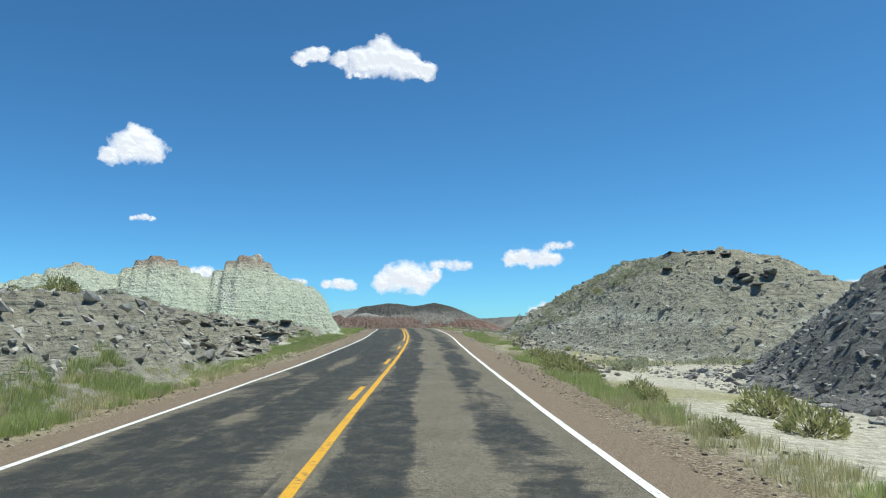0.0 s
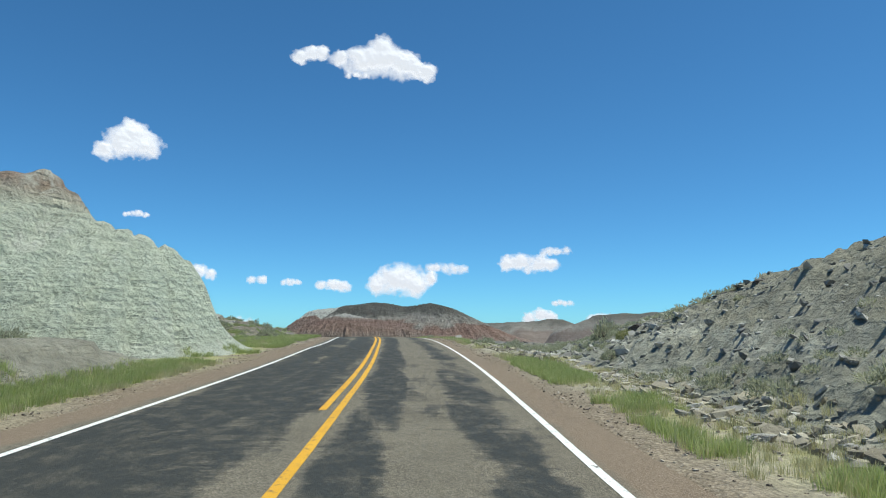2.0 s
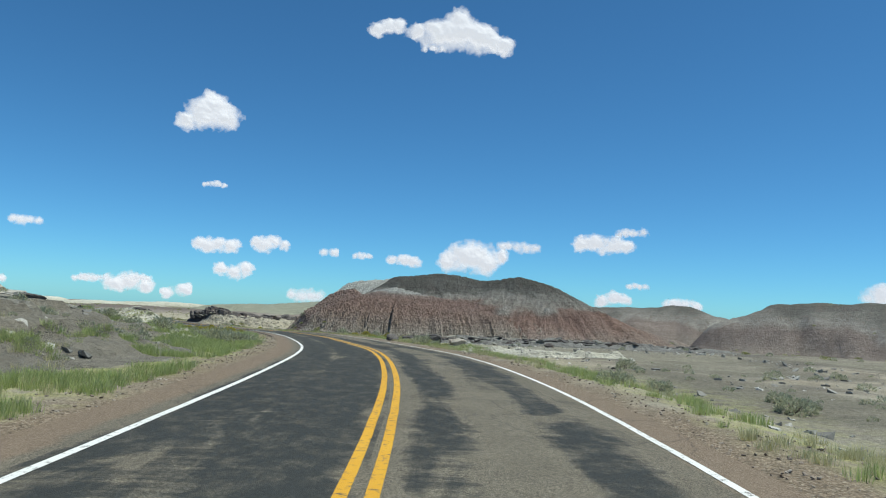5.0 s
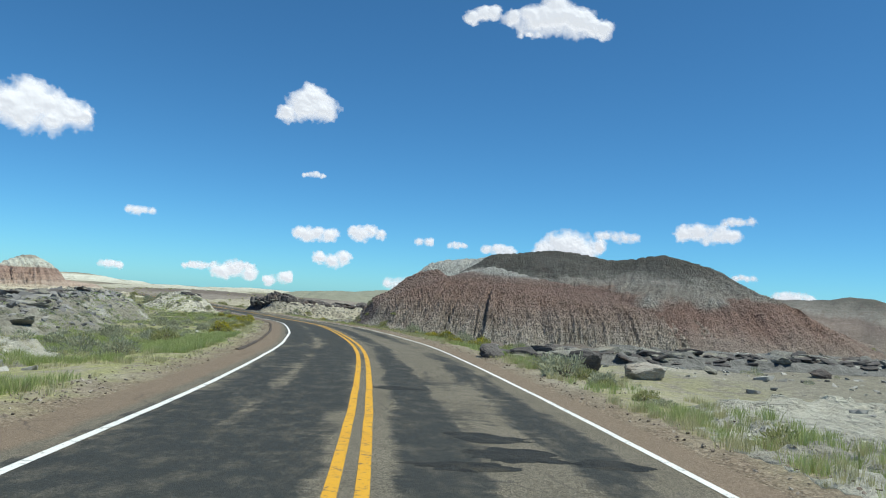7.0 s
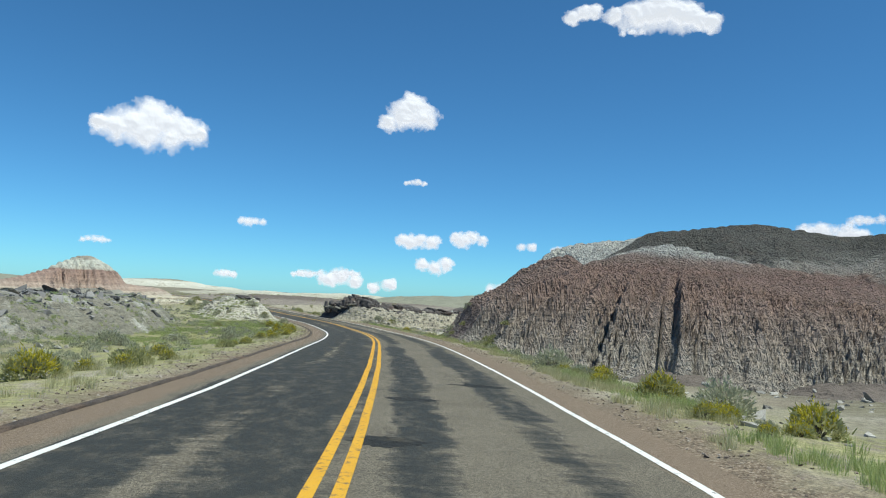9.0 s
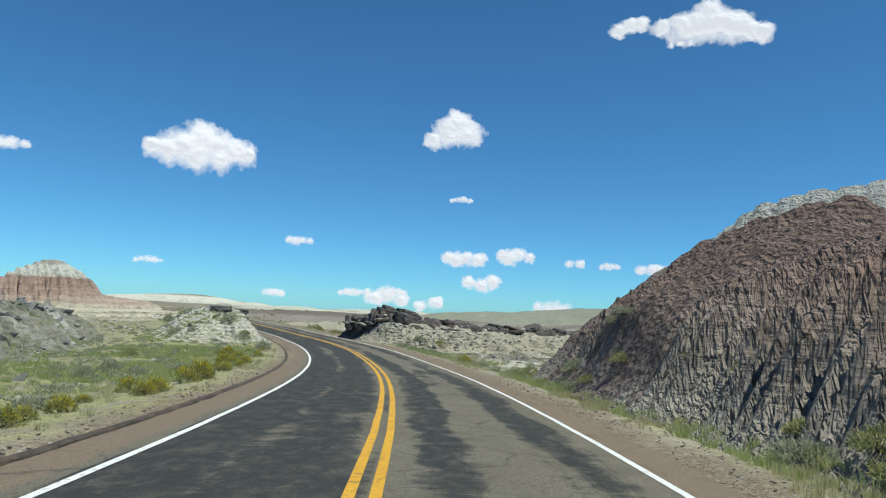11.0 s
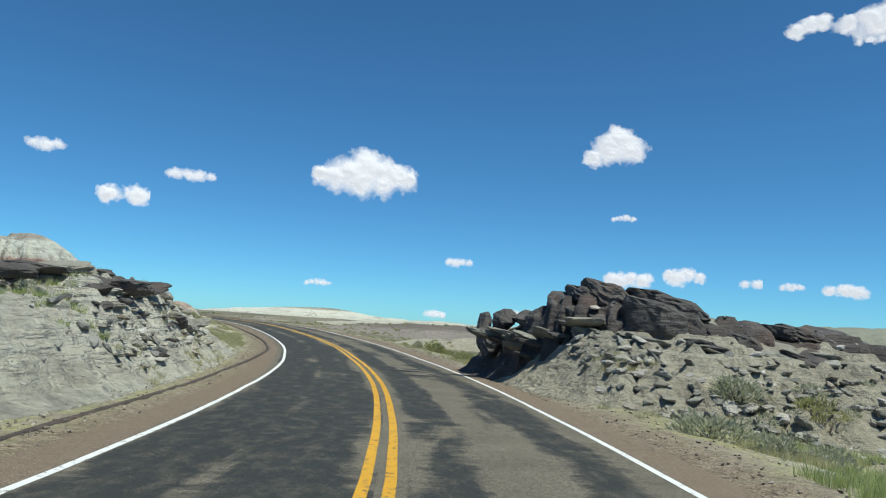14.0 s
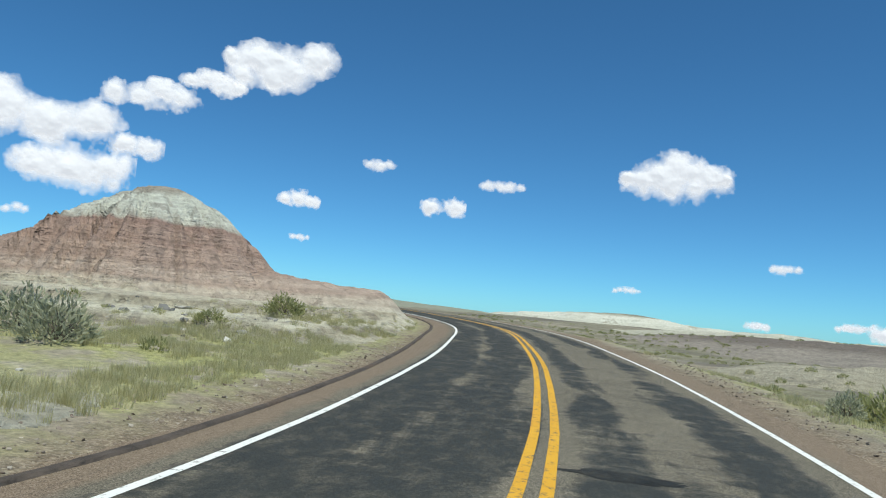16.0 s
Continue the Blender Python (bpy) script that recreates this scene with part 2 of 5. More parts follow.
def m_road():
    m = Mat("worn_asphalt", 0.82)
    uv = m.uv()
    s_n = m.xyz(uv)
    n = s_n[1]
    # aggregate, pinkish tan where the binder has worn off
    agg = m.voronoi(95, out="Color")
    base = m.ramp(agg, [(.1, (.066, .057, .042)), (.5, (.14, .122, .092)), (.95, (.27, .24, .19))])
    base = m.mix(.35, base, m.ramp(m.noise(.8, 5, .6), [(.3, .32), (.7, .66)]), "OVERLAY")
    tar = m.ramp(m.noise(60, 3), [(.3, (.012, .016, .017)), (.7, (.034, .038, .038))])
    # dark bleeding along the wheel tracks, with ragged crosswise ends
    track = m.math("MULTIPLY", m.bell(n, 1.05, .8), .9)
    track = m.math("ADD", track, m.math("MULTIPLY", m.bell(n, -.75, .55), .95))
    track = m.math("ADD", track, m.math("MULTIPLY", m.bell(n, 2.55, .8), .8))
    track = m.math("ADD", track, m.math("MULTIPLY", m.bell(n, -2.6, .6), .72))
    left = m.math("MULTIPLY", m.math("GREATER_THAN", n, .1), .075)
    long_ = m.noise(1.0, 3, .5, uv, (.05, .55, 1))
    mid = m.noise(1.0, 6, .6, uv, (.24, .9, 1), .7)
    rag = m.noise(1.0, 7, .75, uv, (2.6, .6, 1))
    v = m.math("MULTIPLY_ADD", track, .25, m.math("MULTIPLY", long_, .50))
    v = m.math("ADD", v, left)
    v = m.math("MULTIPLY_ADD", mid, .70, v)
    v = m.math("MULTIPLY_ADD", rag, .46, v)
    fac = m.math("MULTIPLY", m.ramp(v, [(.90, 0.0), (.95, .55), (1.03, .92)]), m.math("LESS_THAN", m.math("ABSOLUTE", n), 3.35))
    fac = m.math("MULTIPLY", fac, m.ramp(m.noise(1.0, 7, .72, uv, (1.6, 2.6, 1)), [(.30, .45), (.52, .95), (.7, 1.0)]))
    c = m.mix(fac, base, tar)
    c = m.mix(.38, c, m.ramp(m.noise(22, 6, .85), [(.3, .15), (.7, .85)]), "OVERLAY")
    # shoulder
    sh = m.ramp(agg, [(.1, (.095, .068, .046)), (.5, (.185, .136, .096)), (.95, (.32, .255, .195))])
    edge = m.math("ADD", m.math("ABSOLUTE", n), m.math("MULTIPLY", m.noise(1.0, 4, .6, uv, (.9, .9, 1)), .5))
    e2 = m.math("SUBTRACT", edge, 3.72, clamp=True)
    c = m.mix(m.math("MULTIPLY", e2, 6.0, clamp=True), c, sh)
    # fine cracks
    crack = m.ramp(m.voronoi(.55, m.warp(uv, .5), "DISTANCE_TO_EDGE"), [(.0, 1.0), (.012, 0.0)])
    c = m.mix(m.math("MULTIPLY", crack, m.ramp(m.noise(.12, 2), [(.5, 0.0), (.6, .6)])), c, (.03, .028, .027))
    m.colour(c)
    m.put(m.bsdf.inputs["Roughness"], m.math("MULTIPLY_ADD", fac, -.08, .90))
    m.bump(m.math("ADD", agg_height(m), m.math("MULTIPLY", fac, -.3)), .008, .8)
    return m.mat


def agg_height(m):
    return m.voronoi(95)


def _bell(self, x, centre, width):
    d = self.math("DIVIDE", self.math("SUBTRACT", x, centre), width)
    return self.math("SUBTRACT", 1.0, self.math("MULTIPLY", d, d), clamp=True)


def _warp(self, co, amount):
    n = self.t.nodes.new("ShaderNodeVectorMath")
    n.operation = "MULTIPLY_ADD"
    self.t.links.new(self.noise(.9, 3, co=co, out=1), n.inputs[0])
    n.inputs[1].default_value = (amount,) * 3
    self.t.links.new(co, n.inputs[2])
    return n.outputs[0]


Mat.bell, Mat.warp = _bell, _warp


def m_paint(name, colour, wear):
    m = Mat(name, 0.7)
    n = m.noise(9, 6, .75)
    c = m.mix(m.ramp(n, [(wear, 1.0), (wear + .1, 0.0)]), colour, (.10, .085, .075))
    c = m.mix(.3, c, m.ramp(m.noise(.7, 3), [(.3, .38), (.7, .6)]), "OVERLAY")
    m.colour(c)
    m.bump(m.voronoi(95), .004)
    return m.mat


def m_badland(name, stops, z0, z1, wobble=.5, crust=.10, tone=.35, patch=None, seam=None, streak=0.0, knobs=.55, bedding=.8, runnel=0.0, sweep=0.0):
    """Banded clay: colours by height above the plain, a cracked popcorn crust, streaks that run down the slope."""
    m = Mat(name, 0.96)
    z = m.xyz()[2]
    w = m.math("MULTIPLY", m.math("SUBTRACT", m.noise(.16, 4, .55), .5), wobble * 4)
    if sweep:        # beds that rise and dip over tens of metres
        w = m.math("MULTIPLY_ADD", m.math("SUBTRACT", m.noise(.055, 3, .5), .5), sweep, w)
    h = m.math("DIVIDE", m.math("SUBTRACT", m.math("ADD", z, w), z0), z1 - z0, clamp=True)
    c = m.ramp(h, stops)
    if seam:
        (lo, hi), pale = seam
        mask = m.math("MULTIPLY", m.bell(h, (lo + hi) / 2, (hi - lo) / 2), m.ramp(m.noise(.055, 3, .6), [(.55, 0.0), (.70, .8)]))
        c = m.mix(mask, c, pale)
    fine = m.noise(1.0, 4, .6, stretch=(.25, .25, 5.0))
    c = m.mix(.32, c, m.ramp(fine, [(.3, .30), (.7, .70)]), "OVERLAY")
    if patch:
        c = m.mix(m.ramp(m.noise(.25, 5, .65), [(.55, 0.0), (.66, .8)]), c, patch)
    if streak:
        c = m.mix(m.math("MULTIPLY", m.ramp(m.noise(1.0, 3, .6, stretch=(1.1, 1.1, .07)), [(.52, 0.0), (.66, 1.0)]), streak), c, (.14, .105, .09))
    c = m.mix(tone, c, m.ramp(m.noise(2.2, 6, .7), [(.25, .22), (.75, .78)]), "OVERLAY")
    m.colour(c)
    crk = m.voronoi(4.5, m.warp(m.co, .35))
    beds = m.noise(1.0, 4, .6, stretch=(.5, .5, 4.5))
    relief = m.math("ADD", m.math("MULTIPLY", m.noise(2.6, 7, .72), 1.5), m.math("MULTIPLY", crk, knobs))
    if runnel:       # small gullies that run straight down the slope
        wash = m.math("MULTIPLY", m.math("ABSOLUTE", m.math("SUBTRACT", m.noise(1.0, 3, .6, m.warp(m.co, .12), (3.0, 3.0, .12)), .5)), 4.0)
        relief = m.math("MULTIPLY_ADD", wash, runnel, relief)
    m.bump(m.math("MULTIPLY_ADD", beds, bedding, relief), crust, 1.0)
    return m.mat


def m_rock(name, dark, light, rust=(.12, .075, .055), scale=1.0):
    m = Mat(name, 0.88)
    r = m.rnd()
    c = m.ramp(m.noise(1.1 * scale, 6, .65), [(.28, dark), (.72, light)])
    c = m.mix(m.ramp(m.noise(.6 * scale, 4), [(.55, 0.0), (.7, .7)]), c, rust)
    c = m.mix(.5, c, m.ramp(m.math("ADD", m.math("MULTIPLY", r, .5), .25), [(0, .25), (1, .75)]), "OVERLAY")
    c = m.mix(.3, c, m.ramp(m.noise(14, 4, .7), [(.3, .3), (.7, .7)]), "OVERLAY")
    m.colour(c)
    lay = m.noise(1.0, 4, .6, stretch=(.8, .8, 6.0))
    fine = m.math("MULTIPLY", m.noise(22, 4, .7), .25)
    m.bump(m.math("ADD", m.math("MULTIPLY_ADD", m.noise(5, 6, .7), .9, fine), m.math("MULTIPLY", lay, 1.3)), .11, 1.0)
    return m.mat


def m_stones(name, stops):
    m = Mat(name, 0.9)
    c = m.ramp(m.island(), stops)
    c = m.mix(.4, c, m.ramp(m.noise(7, 5, .7), [(.25, .28), (.75, .72)]), "OVERLAY")
    m.colour(c)
    m.bump(m.noise(9, 5, .7), .03)
    return m.mat


def m_leaf(name, stops, trans=.42):
    m = Mat(name, 0.75)
    c = m.ramp(m.math("FRACT", m.math("ADD", m.island(), m.rnd())), stops)
    m.colour(c)
    m.bsdf.inputs["Specular IOR Level"].default_value = .15
    tr = m.t.nodes.new("ShaderNodeBsdfTranslucent")
    m.t.links.new(c, tr.inputs[0])
    mx = m.t.nodes.new("ShaderNodeMixShader")
    mx.inputs[0].default_value = trans
    m.t.links.new(m.bsdf.outputs[0], mx.inputs[1])
    m.t.links.new(tr.outputs[0], mx.inputs[2])
    m.t.links.new(mx.outputs[0], m.t.nodes["Material Output"].inputs[0])
    return m.mat


def m_cloud():
    m = Mat("cloud_vapour", 1.0)
    m.bsdf.inputs["Specular IOR Level"].default_value = 0
    m.colour((.24, .24, .24))
    # a bluish-white glow put in for the sunlight scattered inside a cloud
    m.bsdf.inputs["Emission Color"].default_value = (.90, .94, 1.0, 1)
    m.bsdf.inputs["Emission Strength"].default_value = .74
    tr = m.t.nodes.new("ShaderNodeBsdfTransparent")
    mx = m.t.nodes.new("ShaderNodeMixShader")
    torn = m.math("MULTIPLY", m.math("SUBTRACT", m.noise(.022, 5, .6), .5), .5)
    a = m.math("ADD", m.attr("thick"), torn)
    m.t.links.new(m.ramp(a, [(.10, 0.0), (.34, .30), (.80, 1.0)]), mx.inputs[0])
    m.t.links.new(tr.outputs[0], mx.inputs[1])
    m.t.links.new(m.bsdf.outputs[0], mx.inputs[2])
    m.t.links.new(mx.outputs[0], m.t.nodes["Material Output"].inputs[0])
    return m.mat


SOIL, ASPHALT = m_ground(), m_road()
YELLOW = m_paint("yellow_road_paint", (.62, .33, .028), .36)
WHITE = m_paint("white_road_paint", (.72, .72, .70), .34)
BERM = m_rock("old_asphalt_kerb", (.05, .042, .037), (.12, .095, .08), (.16, .11, .08), 2)
CLOUD = m_cloud()

# ---- the ground, out to the horizon ----
def axis(lo, hi, step, far):
    core = np.arange(lo, hi + step / 2, step)
    grow, d, v = [], step, hi
    while v < far:
        d *= 1.13
        v += d
        grow.append(v)
    g = np.array(grow)
    return np.concatenate([lo - (g - hi)[::-1], core, g])


def build_ground():
    ax, ay = axis(-150, 45, .75, 4300), axis(-20, 300, .75, 4300)
    gx, gy = np.meshgrid(ax, ay, indexing="ij")
    z, s, m = ground_z(gx, gy, True)
    me = mesh_from("ground", np.stack([gx, gy, z], -1).reshape(-1, 3), grid_faces(len(ax), len(ay)), [SOIL])
    nz = fbm(gx * .12, gy * .12, 3, 77)
    pale = sstep(.12, .34, nz + .25 * sstep(-5.2, -7.5, m) * (sstep(-2, 3, s) * (1 - sstep(22, 30, s)) * 3.2 + sstep(210, 216, s) * (1 - sstep(240, 250, s)) * 2.4 + sstep(136, 141, s) * (1 - sstep(154, 160, s)) * sstep(-7, -9, m) * 1.2)) * sstep(5.0, 6.4, np.abs(m)) * np.where(m > 0, .35, 1.0) * np.where((m < 0) & (s > 85) & (s < 206), .4, 1.0)
    dark = sstep(-.12, .15, fbm(gx * .07, gy * .07, 3, 91)) * np.maximum(sstep(-12, -20, m), sstep(30, 60, m) * .6) * (1 - pale)
    scrub = sstep(60, 130, np.abs(m)) * .9 + sstep(-7, -10, m) * sstep(256, 264, s) * .85 + sstep(7, 13, m) * sstep(60, 70, s) * .7 + sstep(-8.5, -16, m) * sstep(80, 95, s) * (1 - sstep(205, 222, s)) * np.where(s < 168, .35, .9)
    for s_, m_, ls, lm in ((276.5, -8.6, 4.5, 3.0), (179, -11, 7, 2.2), (147, -12, 5, 2.5)):
        pale = np.maximum(pale, np.exp(-((s - s_) / ls) ** 2 - ((m - m_) / lm) ** 2) * 1.0 + .35 * nz - .15).clip(0, 1)
    dark = np.maximum(dark, sstep(258, 268, s) * sstep(-12, -18, m) * sstep(-.25, .15, nz) * (1 - pale))
    dark = np.maximum(dark, sstep(92, 104, s) * (1 - sstep(160, 172, s)) * sstep(-7, -10, m) * (1 - sstep(-60, -80, m) * .5) * sstep(-.5, .1, nz) * (1 - pale))
    gravel = (1 - sstep(4.7, 5.5, np.abs(m) + nz * .7))
    grass = sstep(4.7, 5.6, m) * (1 - sstep(12, 26, m)) + sstep(-5.0, -6.0, m) * (1 - sstep(-9, -14, m)) * .8
    for key, v in (("pale", pale * .9), ("dark", dark * .8), ("gravel", gravel), ("scrub", np.clip(scrub * sstep(-.35, .1, nz), 0, 1)), ("grass", np.clip(grass, 0, 1) * (1 - pale))):
        set_attr(me, key, v)
    return tagged(new("ground", me), "pale sandy desert ground with gravel and dry grass", "ground", kind="structure")


GROUND = build_ground()


# ---- the road and its lines ----
# how far the painted lines lie from the middle, along the road
EDGE_LEFT = [(-60, 3.4), (22, 3.48), (37, 3.38), (46, 3.26), (73, 3.3), (81, 3.08), (100, 3.15), (134, 3.15), (144, 3.28), (156, 3.24), (163, 3.1), (200, 3.24), (225, 3.3), (243, 3.44), (252, 3.46), (264, 3.17), (300, 3.2), (440, 3.24)]
EDGE_RIGHT = [(-60, -3.55), (18, -3.55), (36, -3.44), (46, -3.42), (71, -3.68), (77, -3.72), (100, -3.6), (134, -3.58), (146, -3.45), (156, -3.6), (162, -3.52), (216, -3.45), (250, -3.45), (266, -3.66), (276, -3.48), (440, -3.48)]
MIDDLE = [(-60, -.12), (26, -.13), (45, -.2), (60, -.1), (71, -.06), (133, .0), (155, .03), (215, -.01), (243, -.05), (264, -.14), (280, -.06), (440, -.06)]
MIDDLE_LEFT = [(s, m + .27) for s, m in MIDDLE]


def ribbon(name, s0, s1, m0, m1, lift, mat, step=1.0, rows=2, uv=True, wob=0.0, line=None):
    n = max(2, int((s1 - s0) / step) + 1)
    ss = np.linspace(s0, s1, n)
    mm = np.linspace(m0, m1, rows)
    S, M = np.meshgrid(ss, mm, indexing="ij")
    if line:
        M = M + np.interp(S, *zip(*line))
    Mw = M + wob * fbm(S * .8, M * 0 + m0, 3, 3)
    x, y, z = road_at(S, Mw)
    crown = .045 * (1 - (np.abs(Mw) / 3.4) ** 2).clip(-1.2, 1)
    me = mesh_from(name, np.stack([x, y, z + lift + crown], -1).reshape(-1, 3), grid_faces(n, rows)[:, ::-1], [mat])
    if uv:
        lay = me.uv_layers.new(name="UVMap")
        vi = np.empty(len(me.loops), np.int32)
        me.loops.foreach_get("vertex_index", vi)
        lay.data.foreach_set("uv", np.stack([S.ravel()[vi], M.ravel()[vi]], -1).astype(np.float32).ravel())
    return me


road = tagged(new("road", ribbon("road", -60, 440, -4.3, 4.3, 0.0, ASPHALT, 1.0, 21)), "worn two-lane asphalt road with dark tar streaks", "road", kind="structure")


def paint_line(name, s0, s1, m, width, mat, label):
    ob = tagged(new(name, ribbon(name, s0, s1, -width / 2, width / 2, .006, mat, 1.0, 2, wob=.012, line=m)), label, kind="structure")
    return ob


paint_line("edge_line", -60, 440, EDGE_LEFT, .12, WHITE, "white painted edge line, slightly worn")
paint_line("edge_line", -60, 440, EDGE_RIGHT, .12, WHITE, "white painted edge line, slightly worn")
paint_line("centre_line", -60, 440, MIDDLE, .13, YELLOW, "solid yellow painted centre line, slightly worn")
paint_line("centre_line", 49.8, 440, MIDDLE_LEFT, .13, YELLOW, "solid yellow painted centre line, slightly worn")
TAR = m_rock("tar_patch", (.016, .018, .018), (.048, .047, .043), (.075, .066, .05), 3)


def tar_patch(s, m, long_, wide, seed):
    """A thin lens of tar laid across the lane."""
    n, rings = 44, 4
    a = np.linspace(0, 2 * np.pi, n, endpoint=False)
    wob = 1 + .6 * fbm(np.cos(a) * 1.8 + seed, np.sin(a) * 1.8, 4, seed, .6)
    k = np.linspace(.02, 1, rings)[:, None]
    S = s + k * long_ / 2 * np.sin(a) * np.abs(np.sin(a)) ** .3 * wob
    M = m + k * wide / 2 * np.cos(a) * wob
    x, y, z = road_at(S, M)
    z = z + .045 * (1 - (np.abs(M) / 3.4) ** 2) + .006 - .004 * k ** 6
    i = np.arange(rings * n).reshape(rings, n)
    j = np.roll(i, -1, 1)
    f = np.stack([i[:-1], i[1:], j[1:], j[:-1]], -1).reshape(-1, 4)
    me = mesh_from("tar_patch", np.stack([x, y, z], -1).reshape(-1, 3), f, [TAR])
    return tagged(new("tar_patch", me), "dark tar patch laid across the worn lane", kind="structure")


for k, (s0, m0, ln, wd) in enumerate(((129.3, -1.48, 0.7, 1.1), (128.1, -1.70, 0.9, 1.3), (127.9, -2.74, 0.6, 0.9), (127.4, -1.02, 0.5, 1.0), (135.0, -0.53, 0.8, 1.1), (260.8, -1.57, 0.8, 1.5), (258.8, -1.64, 0.6, 1.3), (262.0, -1.93, 0.5, 1.2), (264.7, -2.32, 0.9, 1.1), (273.8, -0.83, 0.5, 1.2), (162.3, -0.72, 0.6, 1.0), (165.6, -2.33, 0.7, 1.2), (157.8, -0.29, 0.8, 0.9))):
    tar_patch(s0, m0, ln, wd, 800 + k)
for s0 in (-8.6, 3.4, 15.4, 27.4, 39.3):
    paint_line("centre_dash", s0, s0 + 3.0, MIDDLE_LEFT, .13, YELLOW, "yellow painted centre dash, worn at the ends")


# ---- hills ----
SURFACES = []


def surface_z(x, y):
    """The height of whatever lies on top, ground or hill."""
    x, y = np.atleast_1d(np.asarray(x, float)), np.atleast_1d(np.asarray(y, float))
    z = ground_z(x, y)
    for x0, y0, res, g in SURFACES:
        i, j = (x - x0) / res, (y - y0) / res
        ok = (i >= 0) & (j >= 0) & (i < g.shape[0] - 1.01) & (j < g.shape[1] - 1.01)
        if not ok.any():
            continue
        a, b = i[ok].astype(int), j[ok].astype(int)
        u, v = i[ok] - a, j[ok] - b
        q = (g[a, b] * (1 - u) + g[a + 1, b] * u) * (1 - v) + (g[a, b + 1] * (1 - u) + g[a + 1, b + 1] * u) * v
        z[ok] = np.maximum(z[ok], q)
    return z


def crest_hill(name, crest, width, mat, label, category="hill", res=.5, prof=None, rill=.6, rill_freq=.45, rough=.25, sharp=1.0, back=1.0, seed=1, margin=1.15, rel=True, shelf=0.0, rill_warp=.08, clear=5.4, warp=.16, flute=0.0, fine=1.0, crumb=0.0):
    """A hill round a crest line: the height falls from the line by a profile of distance over width, cut by gullies that run down it."""
    c = spline([(*p, width) if len(p) == 3 else p for p in crest], 1.0)
    wmax = c[:, 3].max() * margin
    ax = np.arange(c[:, 0].min() - wmax * max(1, back), c[:, 0].max() + wmax * max(1, back), res)
    ay = np.arange(c[:, 1].min() - wmax * max(1, back), c[:, 1].max() + wmax * max(1, back), res)
    gx, gy = np.meshgrid(ax, ay, indexing="ij")
    fx, fy = gx.ravel(), gy.ravel()
    base = ground_z(fx, fy)
    wx = fx + fbm(fx * .09, fy * .09, 3, seed + 40) * wmax * warp
    wy = fy + fbm(fx * .09 + 50, fy * .09, 3, seed + 41) * wmax * warp
    t = np.gradient(c[:, :2], axis=0) if len(c) > 1 else np.array([[0, 1.0]])
    ln = np.linalg.norm(t, axis=1)[:, None] + 1e-9
    t = t / ln
    acc = np.concatenate([[0], np.cumsum(np.linalg.norm(np.diff(c[:, :2], axis=0), axis=1))])
    w0 = float(c[:, 3].mean()) * .6
    d, u, top, w, ang = (np.empty(len(fx)) for _ in range(5))
    for a in range(0, len(fx), 20000):
        b = slice(a, a + 20000)
        dx, dy = wx[b, None] - c[:, 0], wy[b, None] - c[:, 1]
        i = np.argmin(dx * dx + dy * dy, 1)
        r = np.arange(len(i))
        dx, dy = dx[r, i], dy[r, i]
        d[b] = np.hypot(dx, dy)
        side = dx * -t[i, 1] + dy * t[i, 0]
        al = dx * t[i, 0] + dy * t[i, 1]
        u[b] = acc[i] + np.clip(al, -1, 1)
        turn_ = np.arctan2(al, np.abs(side) + 1e-6) * w0
        ang[b] = np.where(side > 0, u[b] + turn_, 2 * acc[-1] + math.pi * w0 - u[b] - turn_)
        top[b], w[b] = c[i, 2], c[i, 3]
        if back != 1.0:
            w[b] = np.where(side < 0, w[b] * back, w[b])
    q = d / w
    # gullies: lines of equal place along the crest, turned round its ends
    line = ang
    g = ridged(line * rill_freq, q * rill_warp * 10, 3, seed)
    g2 = ridged(line * rill_freq * 2.7, q * .8 + 5, 2, seed + 5)
    cut = rill * (g * .7 + g2 * .3) * np.clip(q * 1.6, .12, 1)
    if flute:
        g3 = np.abs(vnoise(line * 1.15 * fine + fbm(fx * .5, fy * .5, 2, seed + 70) * .6, q * 1.5, seed + 71)) + .6 * np.abs(vnoise(line * 2.9 * fine, q * 2.5, seed + 72))
        cut = cut - flute * (.62 - g3) * np.clip((q - .22) * 3, 0, 1)
    q2 = q - cut * .14 * sharp + fbm(fx * .35, fy * .35, 3, seed + 9) * .05
    px, py = zip(*(prof or [(0, 1), (.25, .93), (.5, .68), (.75, .34), (.95, .06), (1.05, 0), (1.3, -.12)]))
    h = np.interp(q2, px, py)
    _, m_, _ = to_road(fx, fy)
    h = np.where(h > 0, h * sstep(clear, clear + 2.6, np.abs(m_)), h)
    height = np.maximum(top - base, .2)
    z = base + h * height + (fbm(fx * .7, fy * .7, 4, seed + 13) * rough * np.clip(h * 3, 0, 1))
    if crumb:
        lump = ridged(fx * .75 + z * .3, fy * .75 - z * .3, 3, seed + 31) * .6 + fbm(fx * 1.9, fy * 1.9 + z, 3, seed + 33, .6)
        z = z + crumb * lump * np.clip(h * 5, 0, 1)
    if shelf:
        lv = np.round(z / shelf) * shelf
        z = z + (lv - z) * .55 * np.clip(h * 4, 0, 1)
    z = np.where(h <= 0.004, base - .35 + h, z)
    nx, ny = gx.shape
    SURFACES.append((ax[0], ay[0], res, np.where(h > .004, z, -99.0).reshape(nx, ny)))
    f = grid_faces(nx, ny)
    keep = (h[f] > -.06).any(1)
    f = f[keep]
    used, inv = np.unique(f, return_inverse=True)
    verts = np.stack([fx, fy, z], -1)[used]
    me = mesh_from(name, verts, inv.reshape(-1, 4), [mat])
    return tagged(new(name, me), label, category, kind="")


